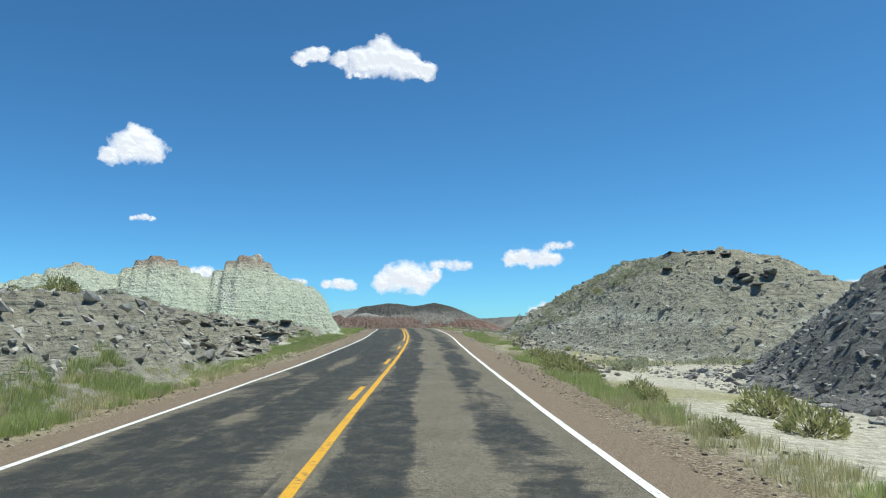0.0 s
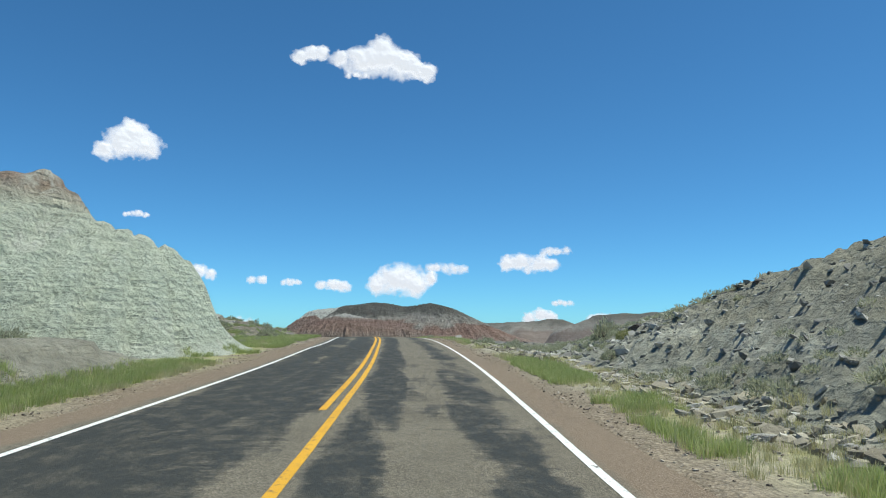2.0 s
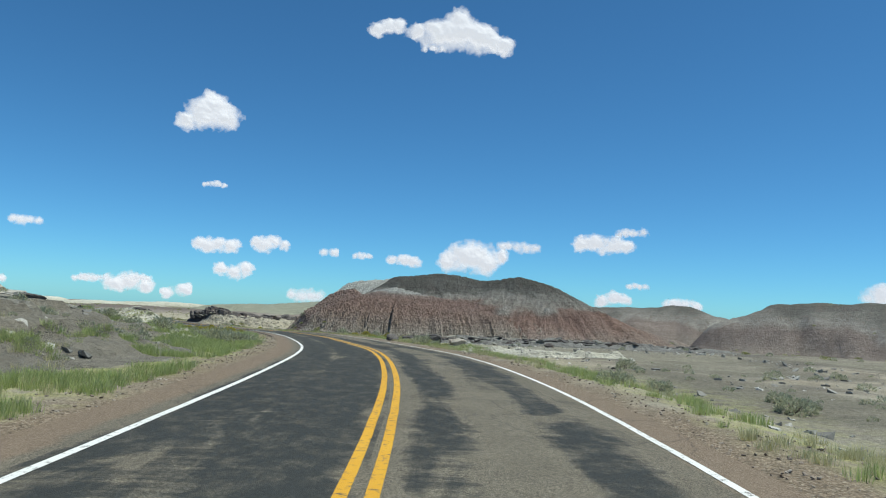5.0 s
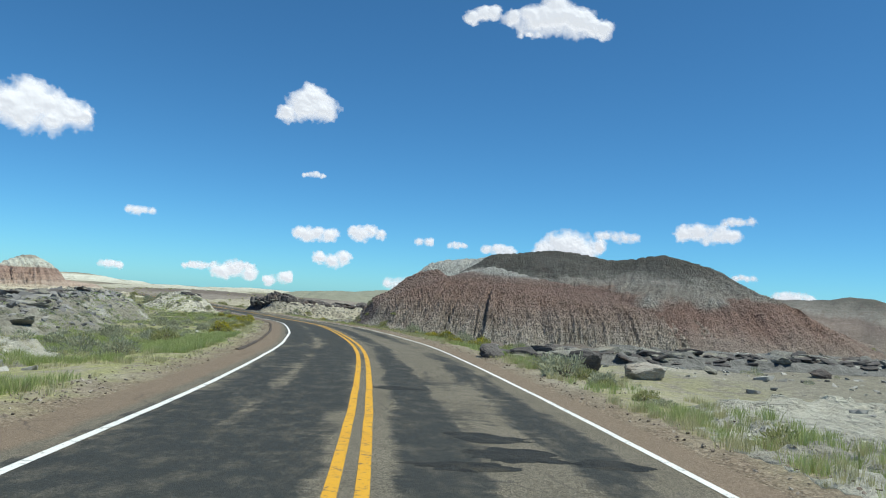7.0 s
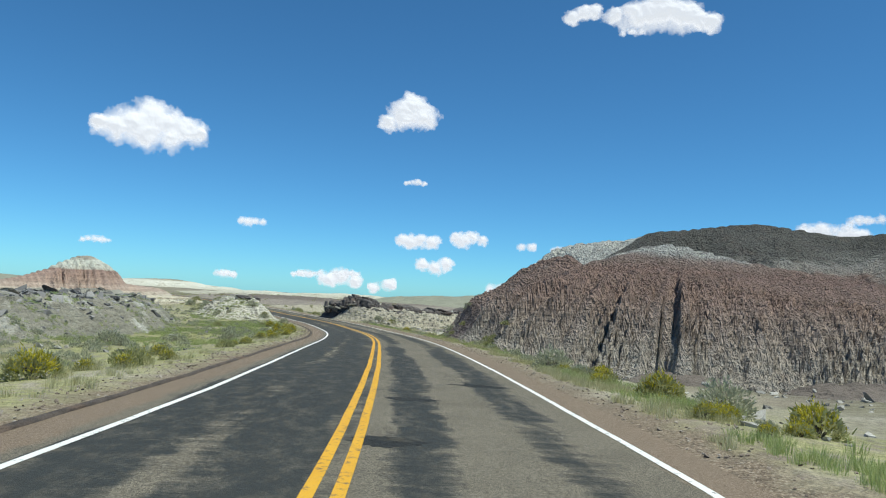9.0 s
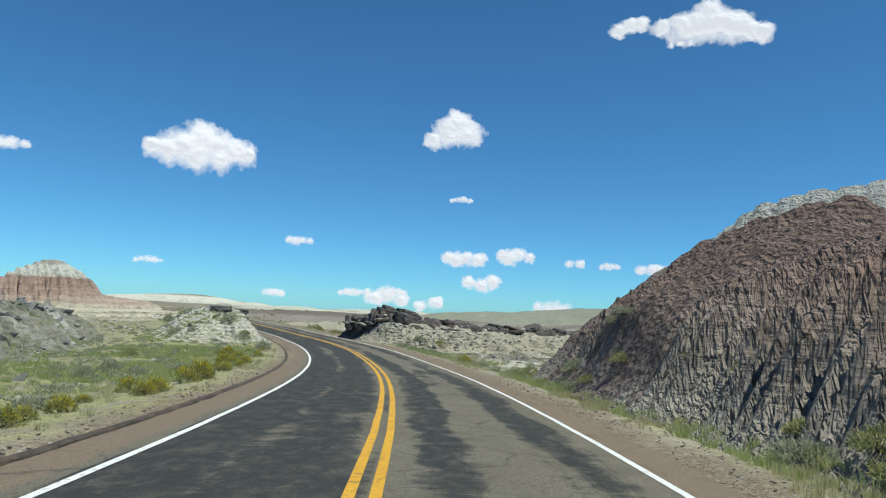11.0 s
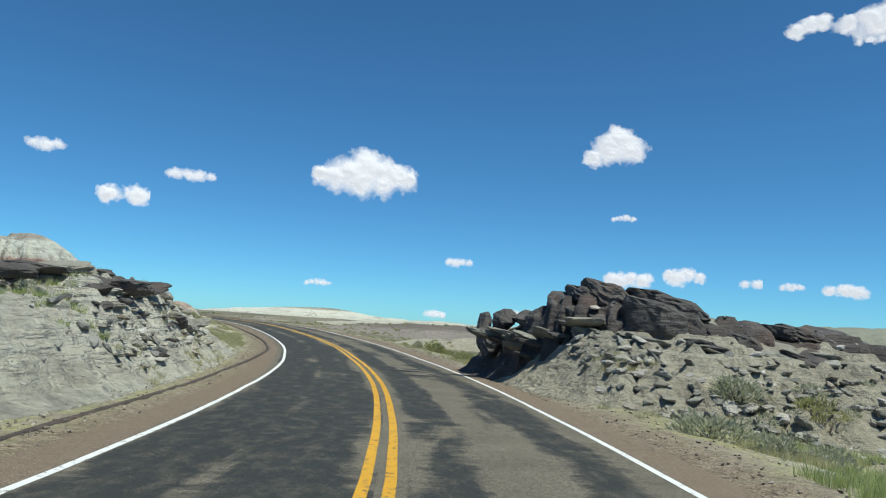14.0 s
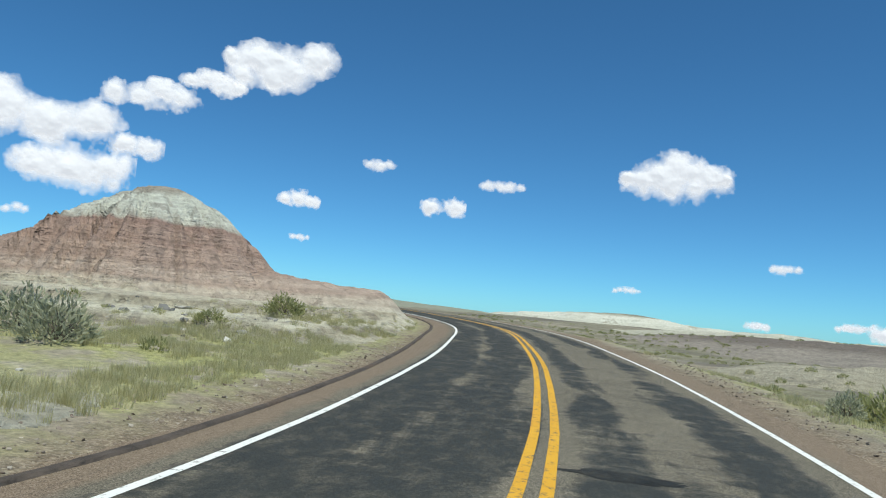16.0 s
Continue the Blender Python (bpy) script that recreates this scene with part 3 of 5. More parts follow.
GREEN = m_badland("grey_green_clay", [(0, (.52, .525, .46)), (.12, (.45, .485, .39)), (.35, (.47, .51, .41)), (.55, (.49, .525, .425)), (.74, (.47, .49, .395)), (.83, (.40, .36, .29)), (.90, (.29, .215, .165)), (1, (.34, .27, .21))], .8, 8.7, .14, .30, .46, (.56, .56, .49), knobs=.5, bedding=1.1)
GREY = m_badland("grey_shale", [(0, (.42, .41, .355)), (.10, (.29, .285, .235)), (.28, (.27, .262, .21)), (.36, (.36, .35, .29)), (.44, (.26, .25, .20)), (1, (.25, .235, .18))], -.5, 6.0, .7, .13, .7, (.33, .305, .225))
DARKSHALE = m_badland("dark_grey_shale", [(0, (.27, .26, .235)), (.10, (.17, .165, .155)), (.5, (.165, .16, .15)), (1, (.20, .19, .16))], -.5, 6.0, .5, .12, .7, (.24, .23, .20))
TAN = m_badland("tan_grey_clay", [(0, (.24, .225, .165)), (.5, (.23, .215, .165)), (1, (.19, .175, .135))], -2, 4.5, .6, .12, .4, (.40, .38, .32))
RED_STOPS = [(0, (.25, .22, .195)), (.10, (.285, .23, .195)), (.24, (.265, .195, .165)), (.36, (.24, .16, .133)), (.48, (.225, .145, .12)), (.57, (.205, .14, .12)), (.62, (.25, .225, .20)), (.70, (.23, .22, .20)), (.76, (.12, .115, .105)), (1, (.082, .08, .07))]
RED = m_badland("banded_red_clay", RED_STOPS, -2.2, 8.8, 1.3, .18, .6, None, ((.52, .86), (.40, .395, .36)), .3, runnel=1.6, sweep=7.0)
SPUR = m_badland("fluted_red_clay", [(0, (.38, .35, .305)), (.22, (.37, .33, .285)), (.42, (.32, .26, .225)), (.60, (.275, .195, .165)), (.80, (.25, .165, .138)), (.885, (.27, .205, .175)), (.93, (.44, .43, .395)), (1, (.48, .475, .44))], -2.2, 5.75, .45, .17, .6, streak=.5, knobs=.3, bedding=1.8, runnel=2.8)
FLANK = m_badland("purple_popcorn_clay", [(0, (.33, .295, .26)), (.2, (.26, .205, .18)), (.6, (.235, .17, .145)), (1, (.235, .16, .135))], -3, 5.5, .6, .30, .9, (.33, .295, .26), knobs=1.4, bedding=.3, runnel=.8)
MUD = m_badland("dark_brown_clay", [(0, (.24, .21, .18)), (.3, (.15, .125, .108)), (1, (.14, .115, .10))], -1.8, .2, .2, .12, .6)
SHOULDER = m_badland("pale_grey_shoulder_clay", [(0, (.30, .265, .23)), (.3, (.275, .205, .175)), (.56, (.245, .175, .15)), (.66, (.31, .285, .255)), (.76, (.44, .435, .40)), (1, (.47, .465, .43))], -2.2, 7.4, .5, .18, .5, streak=.3, bedding=1.0, runnel=1.4)
CONE = m_badland("banded_cone_clay", [(0, (.48, .44, .36)), (.05, (.40, .34, .275)), (.09, (.44, .375, .305)), (.13, (.36, .275, .225)), (.19, (.40, .315, .26)), (.26, (.31, .225, .185)), (.36, (.35, .255, .21)), (.42, (.29, .20, .165)), (.50, (.33, .235, .195)), (.585, (.28, .185, .155)), (.615, (.42, .40, .345)), (.68, (.47, .47, .415)), (.84, (.45, .455, .40)), (.92, (.26, .23, .19)), (1, (.42, .39, .34))], -1.1, 6.2, .25, .14, .5, streak=.45, bedding=1.8)
APRON = m_badland("ledgy_cream_clay", [(0, (.42, .38, .27)), (.25, (.58, .53, .40)), (.4, (.36, .32, .24)), (.5, (.62, .575, .45)), (.68, (.42, .37, .28)), (.78, (.60, .54, .42)), (1, (.40, .31, .24))], -2.6, -.4, .25, .22, .5, streak=.35, bedding=2.6)
WHITE_CLAY = m_badland("white_clay", [(0, (.27, .25, .18)), (.35, (.44, .42, .34)), (.6, (.56, .55, .475)), (.78, (.57, .555, .48)), (.86, (.30, .28, .22)), (1, (.13, .12, .095))], -3.2, 2.9, .5, .2, .6, (.30, .275, .21))
FAR = m_badland("far_hill_clay", [(0, (.22, .195, .165)), (.25, (.20, .165, .145)), (.45, (.175, .14, .125)), (.58, (.22, .205, .185)), (.70, (.16, .15, .135)), (.80, (.105, .10, .09)), (1, (.09, .088, .076))], -3, 7.4, 1.4, .06, .55, None, ((.40, .70), (.34, .335, .31)), .4, knobs=.2, bedding=.4, runnel=1.0, sweep=4.0)
PALE = m_badland("far_pale_clay", [(0, (.30, .27, .21)), (.4, (.42, .395, .33)), (.8, (.46, .44, .385)), (1, (.28, .25, .205))], -2, 5, .8, .08, .3)

GREYTAN = m_badland("grey_broken_shale", [(0, (.31, .295, .235)), (.5, (.29, .277, .225)), (1, (.26, .245, .195))], -2, 4.5, .6, .2, .65, (.42, .40, .335), bedding=2.0)
BROKEN = m_badland("broken_grey_clay", [(0, (.25, .24, .19)), (.4, (.27, .255, .21)), (.62, (.22, .20, .165)), (1, (.20, .18, .145))], -2, 4.0, .8, .2, .6, (.52, .51, .46), bedding=2.2)
PALETAN = m_badland("pale_broken_clay", [(0, (.36, .325, .245)), (.5, (.37, .34, .27)), (1, (.31, .285, .235))], -3, 1.5, .5, .2, .55, (.21, .19, .155))
PALECLAY = m_badland("pale_mound_clay", [(0, (.50, .475, .38)), (.5, (.57, .54, .455)), (1, (.50, .475, .40))], -3, 1.5, .5, .24, .6, (.27, .25, .215), bedding=2.4)
PEAKS = [(0, 1), (.08, .965), (.3, .80), (.55, .53), (.8, .22), (.96, .03), (1.05, 0), (1.3, -.12)]
SAGEHILL = m_badland("grey_green_hill", [(0, (.24, .24, .185)), (1, (.21, .22, .175))], -2, 5, .6, .1, .4)
KNOB = [(0, 1), (.06, .97), (.16, .86), (.35, .71), (.58, .49), (.8, .24), (.95, .04), (1.05, 0), (1.3, -.12)]
DOME = [(0, 1), (.05, .985), (.14, .93), (.3, .82), (.5, .68), (.68, .48), (.82, .26), (.94, .06), (1.03, 0), (1.3, -.12)]
LINEAR = [(0, 1), (.08, .97), (.3, .78), (.55, .52), (.78, .25), (.95, .04), (1.05, 0), (1.3, -.12)]
ROUND = [(0, 1), (.12, .985), (.28, .90), (.45, .72), (.65, .44), (.83, .19), (.97, .02), (1.05, 0), (1.3, -.12)]
STEEP = [(0, 1), (.16, .97), (.3, .86), (.55, .52), (.8, .16), (.97, .02), (1.05, 0), (1.3, -.12)]
BENCH = [(0, 1), (.45, .97), (.62, .8), (.8, .42), (.95, .08), (1.05, 0), (1.3, -.12)]
MESA = [(0, 1), (.12, .96), (.30, .82), (.50, .62), (.70, .40), (.86, .17), (.97, .03), (1.05, 0), (1.3, -.12)]

HILLS = {}
HILLS["bluff"] = crest_hill("badland_bluff", [(-43, 57, 3.6, 10), (-34, 61, 6.5, 10.5), (-31, 62, 7.5, 10.5), (-28.5, 63.5, 6.7, 10), (-25.3, 64.5, 8.2, 10.5), (-21.6, 66, 6.5, 9.4), (-19.4, 66.6, 7.9, 9.6), (-17.3, 67.0, 8.6, 9.2), (-15.4, 66.9, 6.9, 8), (-13.2, 67.4, 6.0, 5.0), (-11.8, 68.8, 5.2, 3.2), (-11.9, 71.4, 3.0, 2.8)], 9.2, GREEN,
           "grey-green clay badland bluff with brown caps and rills", "bluff", res=.17, prof=PEAKS, rill=.5, rill_freq=.13, rough=.2, seed=3, warp=.05, flute=.10, fine=.6, crumb=.17)
HILLS["bank"] = crest_hill("rocky_bank", [(-16, -10, 2.4), (-15, 8, 2.3), (-16.5, 22, 2.7), (-18.5, 36, 2.9), (-17, 47, 2.3), (-15.5, 54, 1.9)], 9.4, GREYTAN,
           "low tan-grey bank of broken shale beside the road", "bank", res=.2, prof=BENCH, rill=1.4, rill_freq=.5, rough=.55, seed=5, shelf=.45, flute=.8)
HILLS["shale"] = crest_hill("shale_hill", [(19.5, 29, 1.6, 6.5), (15.4, 40, 5.6, 9.2), (13.2, 50, 5.55, 8.8), (10.8, 62, 4.0, 6.5), (10.5, 72, 3.0, 5.4), (13, 84, 2.4, 6), (18, 98, 1.6, 6)], 8.8, GREY,
           "grey-olive shale hill strewn with stones and scrub", "hill", res=.22, rill=.25, rill_freq=.2, rough=.2, seed=7, warp=.08, crumb=.12, shelf=.35)
HILLS["dark_shale"] = crest_hill("dark_shale_slope", [(17, -10, 5, 7.0), (15.2, 8, 4.7, 6.4), (14.8, 18, 4.3, 6.2), (17, 26, 2.4, 5.6)], 8.8, DARKSHALE,
           "dark grey shale slope of broken crumbs", "hill", res=.2, rill=.4, rill_freq=.25, rough=.2, seed=8, warp=.08, crumb=.16)
HILLS["butte"] = crest_hill("red_butte", [(24, 246, .2, 11), (13, 224, 3.0, 13), (5, 214, 6.4, 17), (-1.8, 210, 8.8, 22), (-8.5, 210.5, 8.2, 22), (-14.8, 211, 9.1, 22), (-22, 210, 8.2, 15)], 20, RED,
           "banded red and purple clay butte with a dark cap", "butte", res=.26, prof=LINEAR, rill=1.2, rill_freq=.10, rough=.15, seed=11, warp=.05, flute=.35, fine=1.3, crumb=.03)
HILLS["spur"] = crest_hill("butte_spur", [(-3, 200, 3.2, 12), (-11, 197.5, 4.4, 12.4), (-16.5, 196, 5.1, 12.2), (-20.8, 194.9, 6.0, 12), (-23.5, 196.8, 5.4, 11.4), (-27.5, 201, 4.4, 9.6), (-31, 206, 4.4, 8.6)], 17, SPUR,
           "fluted red clay spur with a white cap", "butte", res=.15, prof=DOME, rill=.75, rill_freq=.16, rough=.12, seed=61, warp=.03, flute=.8, fine=2.6, crumb=.05)
for crest in ([(-1.8, 210, 8.6, 10), (-.8, 203, 6.2, 8), (.2, 196.5, 3.0, 7), (1, 191, .4, 5)], [(6, 213.5, 6.2, 9), (9, 205, 3.4, 7), (11, 198, .6, 5)], [(-8.5, 209, 7.6, 8), (-8.6, 203, 5.2, 5), (-9, 199, 4.4, 4)]):
    crest_hill("butte_rib", crest, 8, RED, "banded red and grey clay rib running down a butte", "butte", res=.24, prof=LINEAR, rill=.8, rill_freq=.2, rough=.2, seed=66 + int(crest[0][0]), warp=.05, flute=.4, fine=1.3, crumb=.1)
crest_hill("butte_shoulder", [(-22, 211, 8.2, 13), (-27, 212.5, 7.7, 12.5), (-31.5, 213.4, 6.9, 11), (-34.5, 214.5, 5.0, 8)], 12, SHOULDER, "pale grey clay shoulder of a butte", "butte", res=.2, prof=LINEAR, rill=.6, rill_freq=.15, rough=.15, seed=62, warp=.04, flute=.25, fine=1.4, crumb=.10)
crest_hill("butte_flank", [(-29, 205, 5.7, 11), (-32, 209, 5.5, 9.5), (-35.2, 212.8, 3.9, 7), (-37.6, 216.5, 1.4, 5.2), (-38.6, 220, .2, 4.4)], 10, FLANK, "dark purple clay flank of a butte, with a knobbly crust", "butte", res=.13, prof=KNOB, rill=.8, rill_freq=.2, rough=.2, seed=63, warp=.04, flute=.2, fine=1.5, crumb=.22)
crest_hill("clay_lump", [(-43, 241.5, .4, 4.5), (-41, 244, 2.0, 6), (-37, 247, 2.6, 7), (-32, 249, 2.4, 7)], 6, FLANK, "dark purple clay mound with a knobbly crust", "hill", res=.16, prof=ROUND, rill=.6, rill_freq=.25, rough=.15, seed=64, warp=.04, flute=.2, fine=1.5, crumb=.16)
for crest in ([(-36.4, 209.2, -.75, 1.7), (-34.6, 209.8, -.4, 2.0)], [(-24.6, 184.4, -1.1, 1.6), (-23.4, 184.2, -1.0, 1.7)], [(-20, 182.8, -.9, 1.8), (-18.6, 182.9, -.9, 1.9)], [(-13, 183, -.8, 2.0), (-11, 183.6, -.75, 2.2)]):
    crest_hill("clay_mound", crest, 2.4, MUD, "small dark clay mound at the foot of a butte", "hill", res=.14, prof=LINEAR, rill=.3, rill_freq=.4, rough=.08, seed=67, warp=.05, flute=.1, crumb=.06)
HILLS["slab_bank"] = crest_hill("slab_bank", [(-13.4, 150.6, .5, 2.4), (-8.6, 153.6, .75, 3.6), (-3, 157, .75, 4.2), (4, 161, .7, 4.5), (14, 165, .3, 4.5)], 3.5, DARKSHALE,
           "low bank of dark broken slabs before a butte", "bank", res=.22, prof=BENCH, rill=.8, rill_freq=.5, rough=.3, seed=12, shelf=.25, crumb=.12)
HILLS["clay_bank"] = crest_hill("clay_bank", [(-7.4, 127.5, -.35, 1.3), (-6.2, 132, -.1, 1.6), (-5.3, 135.6, -.1, 2.0), (-2.6, 138.2, -.15, 2.0), (2, 140, -.3, 1.8)], 2.2, PALECLAY,
           "low broken bank of white clay beside the road", "bank", res=.14, prof=BENCH, rill=1.0, rill_freq=.7, rough=.25, seed=14, shelf=.2, clear=4.9, crumb=.16)
HILLS["clay_patch"] = crest_hill("clay_outcrop", [(-22.5, 118, 1.2, 3), (-25, 128, 1.5, 4), (-28, 136, 1.0, 4)], 4, PALECLAY,
           "pale broken clay outcrop among scrub", "bank", res=.2, prof=BENCH, rill=1.0, rill_freq=.5, rough=.3, seed=16, shelf=.3, clear=5.4, crumb=.16)
HILLS["scrub"] = crest_hill("scrub_hill", [(-28, 82, 3.0), (-26, 103, 3.35), (-30, 119, 3.0), (-37, 132, 1.6)], 12.5, BROKEN,
           "low grey hill of broken slabs with white clay patches and scrub", "hill", res=.28, rill=.8, rill_freq=.3, rough=.4, seed=13, shelf=.5, crumb=.16)
HILLS["ridge"] = crest_hill("slab_ridge", [(-44, 152, .6), (-56, 172, .7), (-70, 196, .4), (-84, 214, .1)], 7.0, BROKEN,
           "low ridge of grey broken slabs", "bank", res=.26, prof=BENCH, rill=.8, rill_freq=.4, rough=.4, seed=15, shelf=.4, crumb=.18)
HILLS["cone"] = crest_hill("striped_cone", [(-129.3, 253.3, 5.95, 8.1), (-129.9, 252.3, 5.8, 8.1), (-131.3, 249.7, 4.5, 7.8), (-132.5, 247.6, 3.0, 7.6), (-134.4, 244.2, 1.5, 7.5), (-136.4, 240.5, .5, 7)], 8.6, CONE, "striped clay cone, red below and white on top", "cone",
           res=.2, prof=[(0, 1), (.12, .975), (.28, .87), (.4, .77), (.58, .57), (.74, .37), (.92, .18), (1.06, .05), (1.18, 0), (1.4, -.12)], rill=.8, rill_freq=.5, rough=.14, seed=17, warp=.04, flute=1.1)
HILLS["apron"] = crest_hill("clay_apron", [(-152, 234, -.4, 11), (-132, 241, -.6, 13), (-119, 245.5, -.75, 14), (-112, 251, -.85, 12), (-110, 258, -.95, 9), (-114, 264, -1.0, 7)], 12, APRON, "cream ledgy clay apron at the foot of a cone", "bank",
           res=.2, rill=.8, rill_freq=.25, rough=.2, seed=19, prof=ROUND, shelf=.45, flute=.5, fine=.7, crumb=.14)
crest_hill("red_knoll", [(-128, 258, 1.3), (-124, 263, .5), (-126, 268, .4), (-131, 273, .2)], 7, CONE, "small red clay knoll beside the road", "hill", res=.3, rill=1.0, rill_freq=.4, rough=.2, seed=20, flute=.8)
HILLS["ledge"] = crest_hill("rock_ledge", [(-74.6, 247.6, -1.5, 2.6), (-72, 246.4, -1.1, 3.6), (-66.7, 245.4, -.5, 5.6), (-62, 249.5, -.6, 6.6), (-55, 259, -1.0, 6.4), (-49, 267, -1.15, 6.5), (-34, 275, -1.3, 6.5)], 6.0, PALETAN,
           "low grey rock ledge beside the road", "bank", res=.16, rill=.9, rill_freq=.5, rough=.3, seed=23, shelf=.3, clear=4.3, crumb=.22)
HILLS["mound"] = crest_hill("rock_mound", [(-74.5, 227.8, -.4), (-79.2, 232.2, .45), (-83, 237.6, -.3), (-86, 242, -1.2)], 5.6, PALECLAY,
           "pale clay mound capped by dark rock slabs beside the road", "bank", res=.12, rill=1.0, rill_freq=.6, rough=.3, seed=29, shelf=.3, clear=5.2, crumb=.14)
CORE = m_rock("dark_ledge_rock", (.045, .040, .041), (.12, .104, .098), (.13, .085, .068))
crest_hill("rock_core", [(-73.8, 246.9, -.4, 1.6), (-72.0, 246.3, -.05, 2.0), (-70.2, 245.9, .35, 2.2), (-67.9, 246.0, .8, 2.6), (-65.6, 247.0, .2, 2.6), (-62, 250.2, -.25, 2.8), (-58, 255.5, -.6, 2.6), (-52, 264.5, -.85, 2.0), (-44, 271, -1.0, 1.8), (-34, 276, -1.2, 1.8)], 3, CORE,
           "dark varnished bedded rock ledge", "rock", res=.14, prof=[(0, 1), (.45, .97), (.62, .86), (.74, .55), (.86, .3), (.97, .05), (1.05, 0), (1.3, -.12)], rill=1.3, rill_freq=.7, rough=.4, seed=65, shelf=.42, clear=3.9, flute=1.2, warp=.08)
for crest, w, mt, sd, lb in (
        ([(100, 236, 7.2), (88, 240, 7.6), (80, 241, 5.6), (74, 240, 3.0)], 14, FAR, 41, "distant dark banded mesa"),
        ([(40, 261, 4.6), (35, 262, 6.5), (27, 262.5, 5.7), (18, 264, 5.2)], 15, FAR, 43, "distant grey rounded hill"),
        ([(190, 230, 11), (150, 212, 9), (125, 200, 5)], 36, FAR, 45, "distant dark banded mesa"),
        ([(40, 330, 6.5), (-10, 335, 5), (-45, 322, .8)], 36, FAR, 47, "distant grey-green ridge"),
        ([(-236, 366, 1.2), (-221, 380, 2.5), (-204, 390, .5)], 13, WHITE_CLAY, 49, "distant white clay hill with a dark crest"),
        ([(-180, 402, -.8), (-160, 416, .2), (-135, 422, -.8)], 12, WHITE_CLAY, 51, "distant white clay hill with a dark crest"),
        ([(-150, 340, -1.2), (-138, 331, -.7), (-122, 328, -.7), (-104, 334, -1.2)], 20, MUD, 75, "low dark clay hill across the flat"),
        ([(-175, 352, -.9), (-163, 361, .1), (-148, 368, -.9)], 13, WHITE_CLAY, 77, "distant white clay hill with a dark crest"),
        ([(-107, 291, -2.2), (-101, 294, -1.7), (-93, 297, -2.2)], 8, PALETAN, 79, "low broken clay rise beside the road"),
        ([(-300, 300, 1.5), (-340, 350, 2.4), (-400, 380, 2)], 60, SAGEHILL, 53, "distant pale clay ridge"),
        ([(-170, 215, 3), (-200, 225, 4.0), (-240, 220, 5)], 34, TAN, 55, "distant tan scrub hill"),
        ([(-120, 180, 2), (-150, 195, 3), (-190, 190, 4)], 30, TAN, 57, "distant tan scrub hill"),
        ([(56, 191.5, 5.2), (52.5, 193, 6.2), (48, 195, 6.9), (41, 197.5, 6.7), (35, 199.5, 6.4)], 12, FAR, 71, "dark scrubby mesa across the flat"),
        ([(-110, 405, 1.4), (-79, 417, 3.9), (-52, 415, 3.0), (-30, 400, 1.8)], 34, SAGEHILL, 73, "distant grey-green rounded hill"),
        ([(200, 500, 3), (60, 560, -.5), (-120, 540, -4.5), (-260, 480, -6)], 90, FAR, 59, "distant grey ridge on the horizon")):
    crest_hill("far_hill", crest, w, mt, lb, "hill", res=1.2 if w < 50 else 4.0, rill=1.4, rill_freq=.14, rough=.3, seed=sd, prof=MESA if mt is FAR else None, flute=.9 if w < 50 else 0.0, fine=.35)


# ---- clouds ----
def ico(sub):
    bm = bmesh.new()
    bmesh.ops.create_icosphere(bm, subdivisions=sub, radius=1.0)
    v = np.array([x.co[:] for x in bm.verts])
    f = np.array([[x.index for x in p.verts] for p in bm.faces])
    bm.free()
    return v, f


ICO1, ICO2 = ico(1), ico(2)

# bearing, height above the horizon, width and height in degrees
CLOUDS_AHEAD = [(4.7, 21.0, 8.0, 3.2), (10.4, 21.1, 2.6, 1.5), (23.6, 13.6, 4.1, 2.6), (2.8, 3.9, 5.0, 2.7), (-0.6, 5.0, 3.5, 1.0), (-7.1, 5.4, 4.3, 1.6), (-9.1, 6.4, 2.5, 0.8), (22.4, 4.0, 3.3, 1.3), (18.5, 4.3, 3.3, 1.4), (21.0, 2.1, 2.7, 1.2), (14.0, 3.9, 1.2, 0.8), (11.4, 3.8, 1.5, 0.6), (8.2, 3.5, 2.3, 1.2), (-7.9, 1.3, 2.4, 1.1), (-9.7, 2.4, 1.5, 0.6), (-13.0, 1.0, 2.5, 1.2), (-27.8, 2.0, 5.4, 2.2), (22.8, 8.4, 2.0, 0.5), (15.6, 0.5, 2.9, 1.0), (27.7, 1.2, 2.2, 0.7), (6.7, 19.8, 1.7, 0.6)]
CLOUDS_BUTTE = [(42.9, 10.9, 7.4, 3.3), (35.3, 4.8, 1.9, 0.8), (45.9, 2.6, 2.4, 0.5), (28.3, 0.8, 3.1, 1.4), (30.8, 1.1, 2.4, 0.6), (37.0, 0.7, 1.4, 0.7), (25.1, 0.4, 1.8, 1.1)]
CLOUDS_CONE = [(60.7, 8.0, 2.8, 1.7), (66.0, 10.8, 2.3, 1.0), (56.3, 9.9, 3.9, 0.9), (74.6, 17.1, 7.7, 3.7), (89.4, 11.1, 8.6, 3.9), (83.2, 13.5, 6.2, 2.3), (87.9, 7.7, 6.6, 3.3), (83.7, 9.9, 2.9, 2.2), (78.8, 15.2, 4.4, 1.6), (71.9, 7.5, 2.7, 1.3), (71.5, 4.7, 1.5, 0.6), (90.7, 4.5, 1.6, 0.8), (31.4, 1.0, 1.6, 0.6), (36.9, 0.7, 1.2, 0.6)]


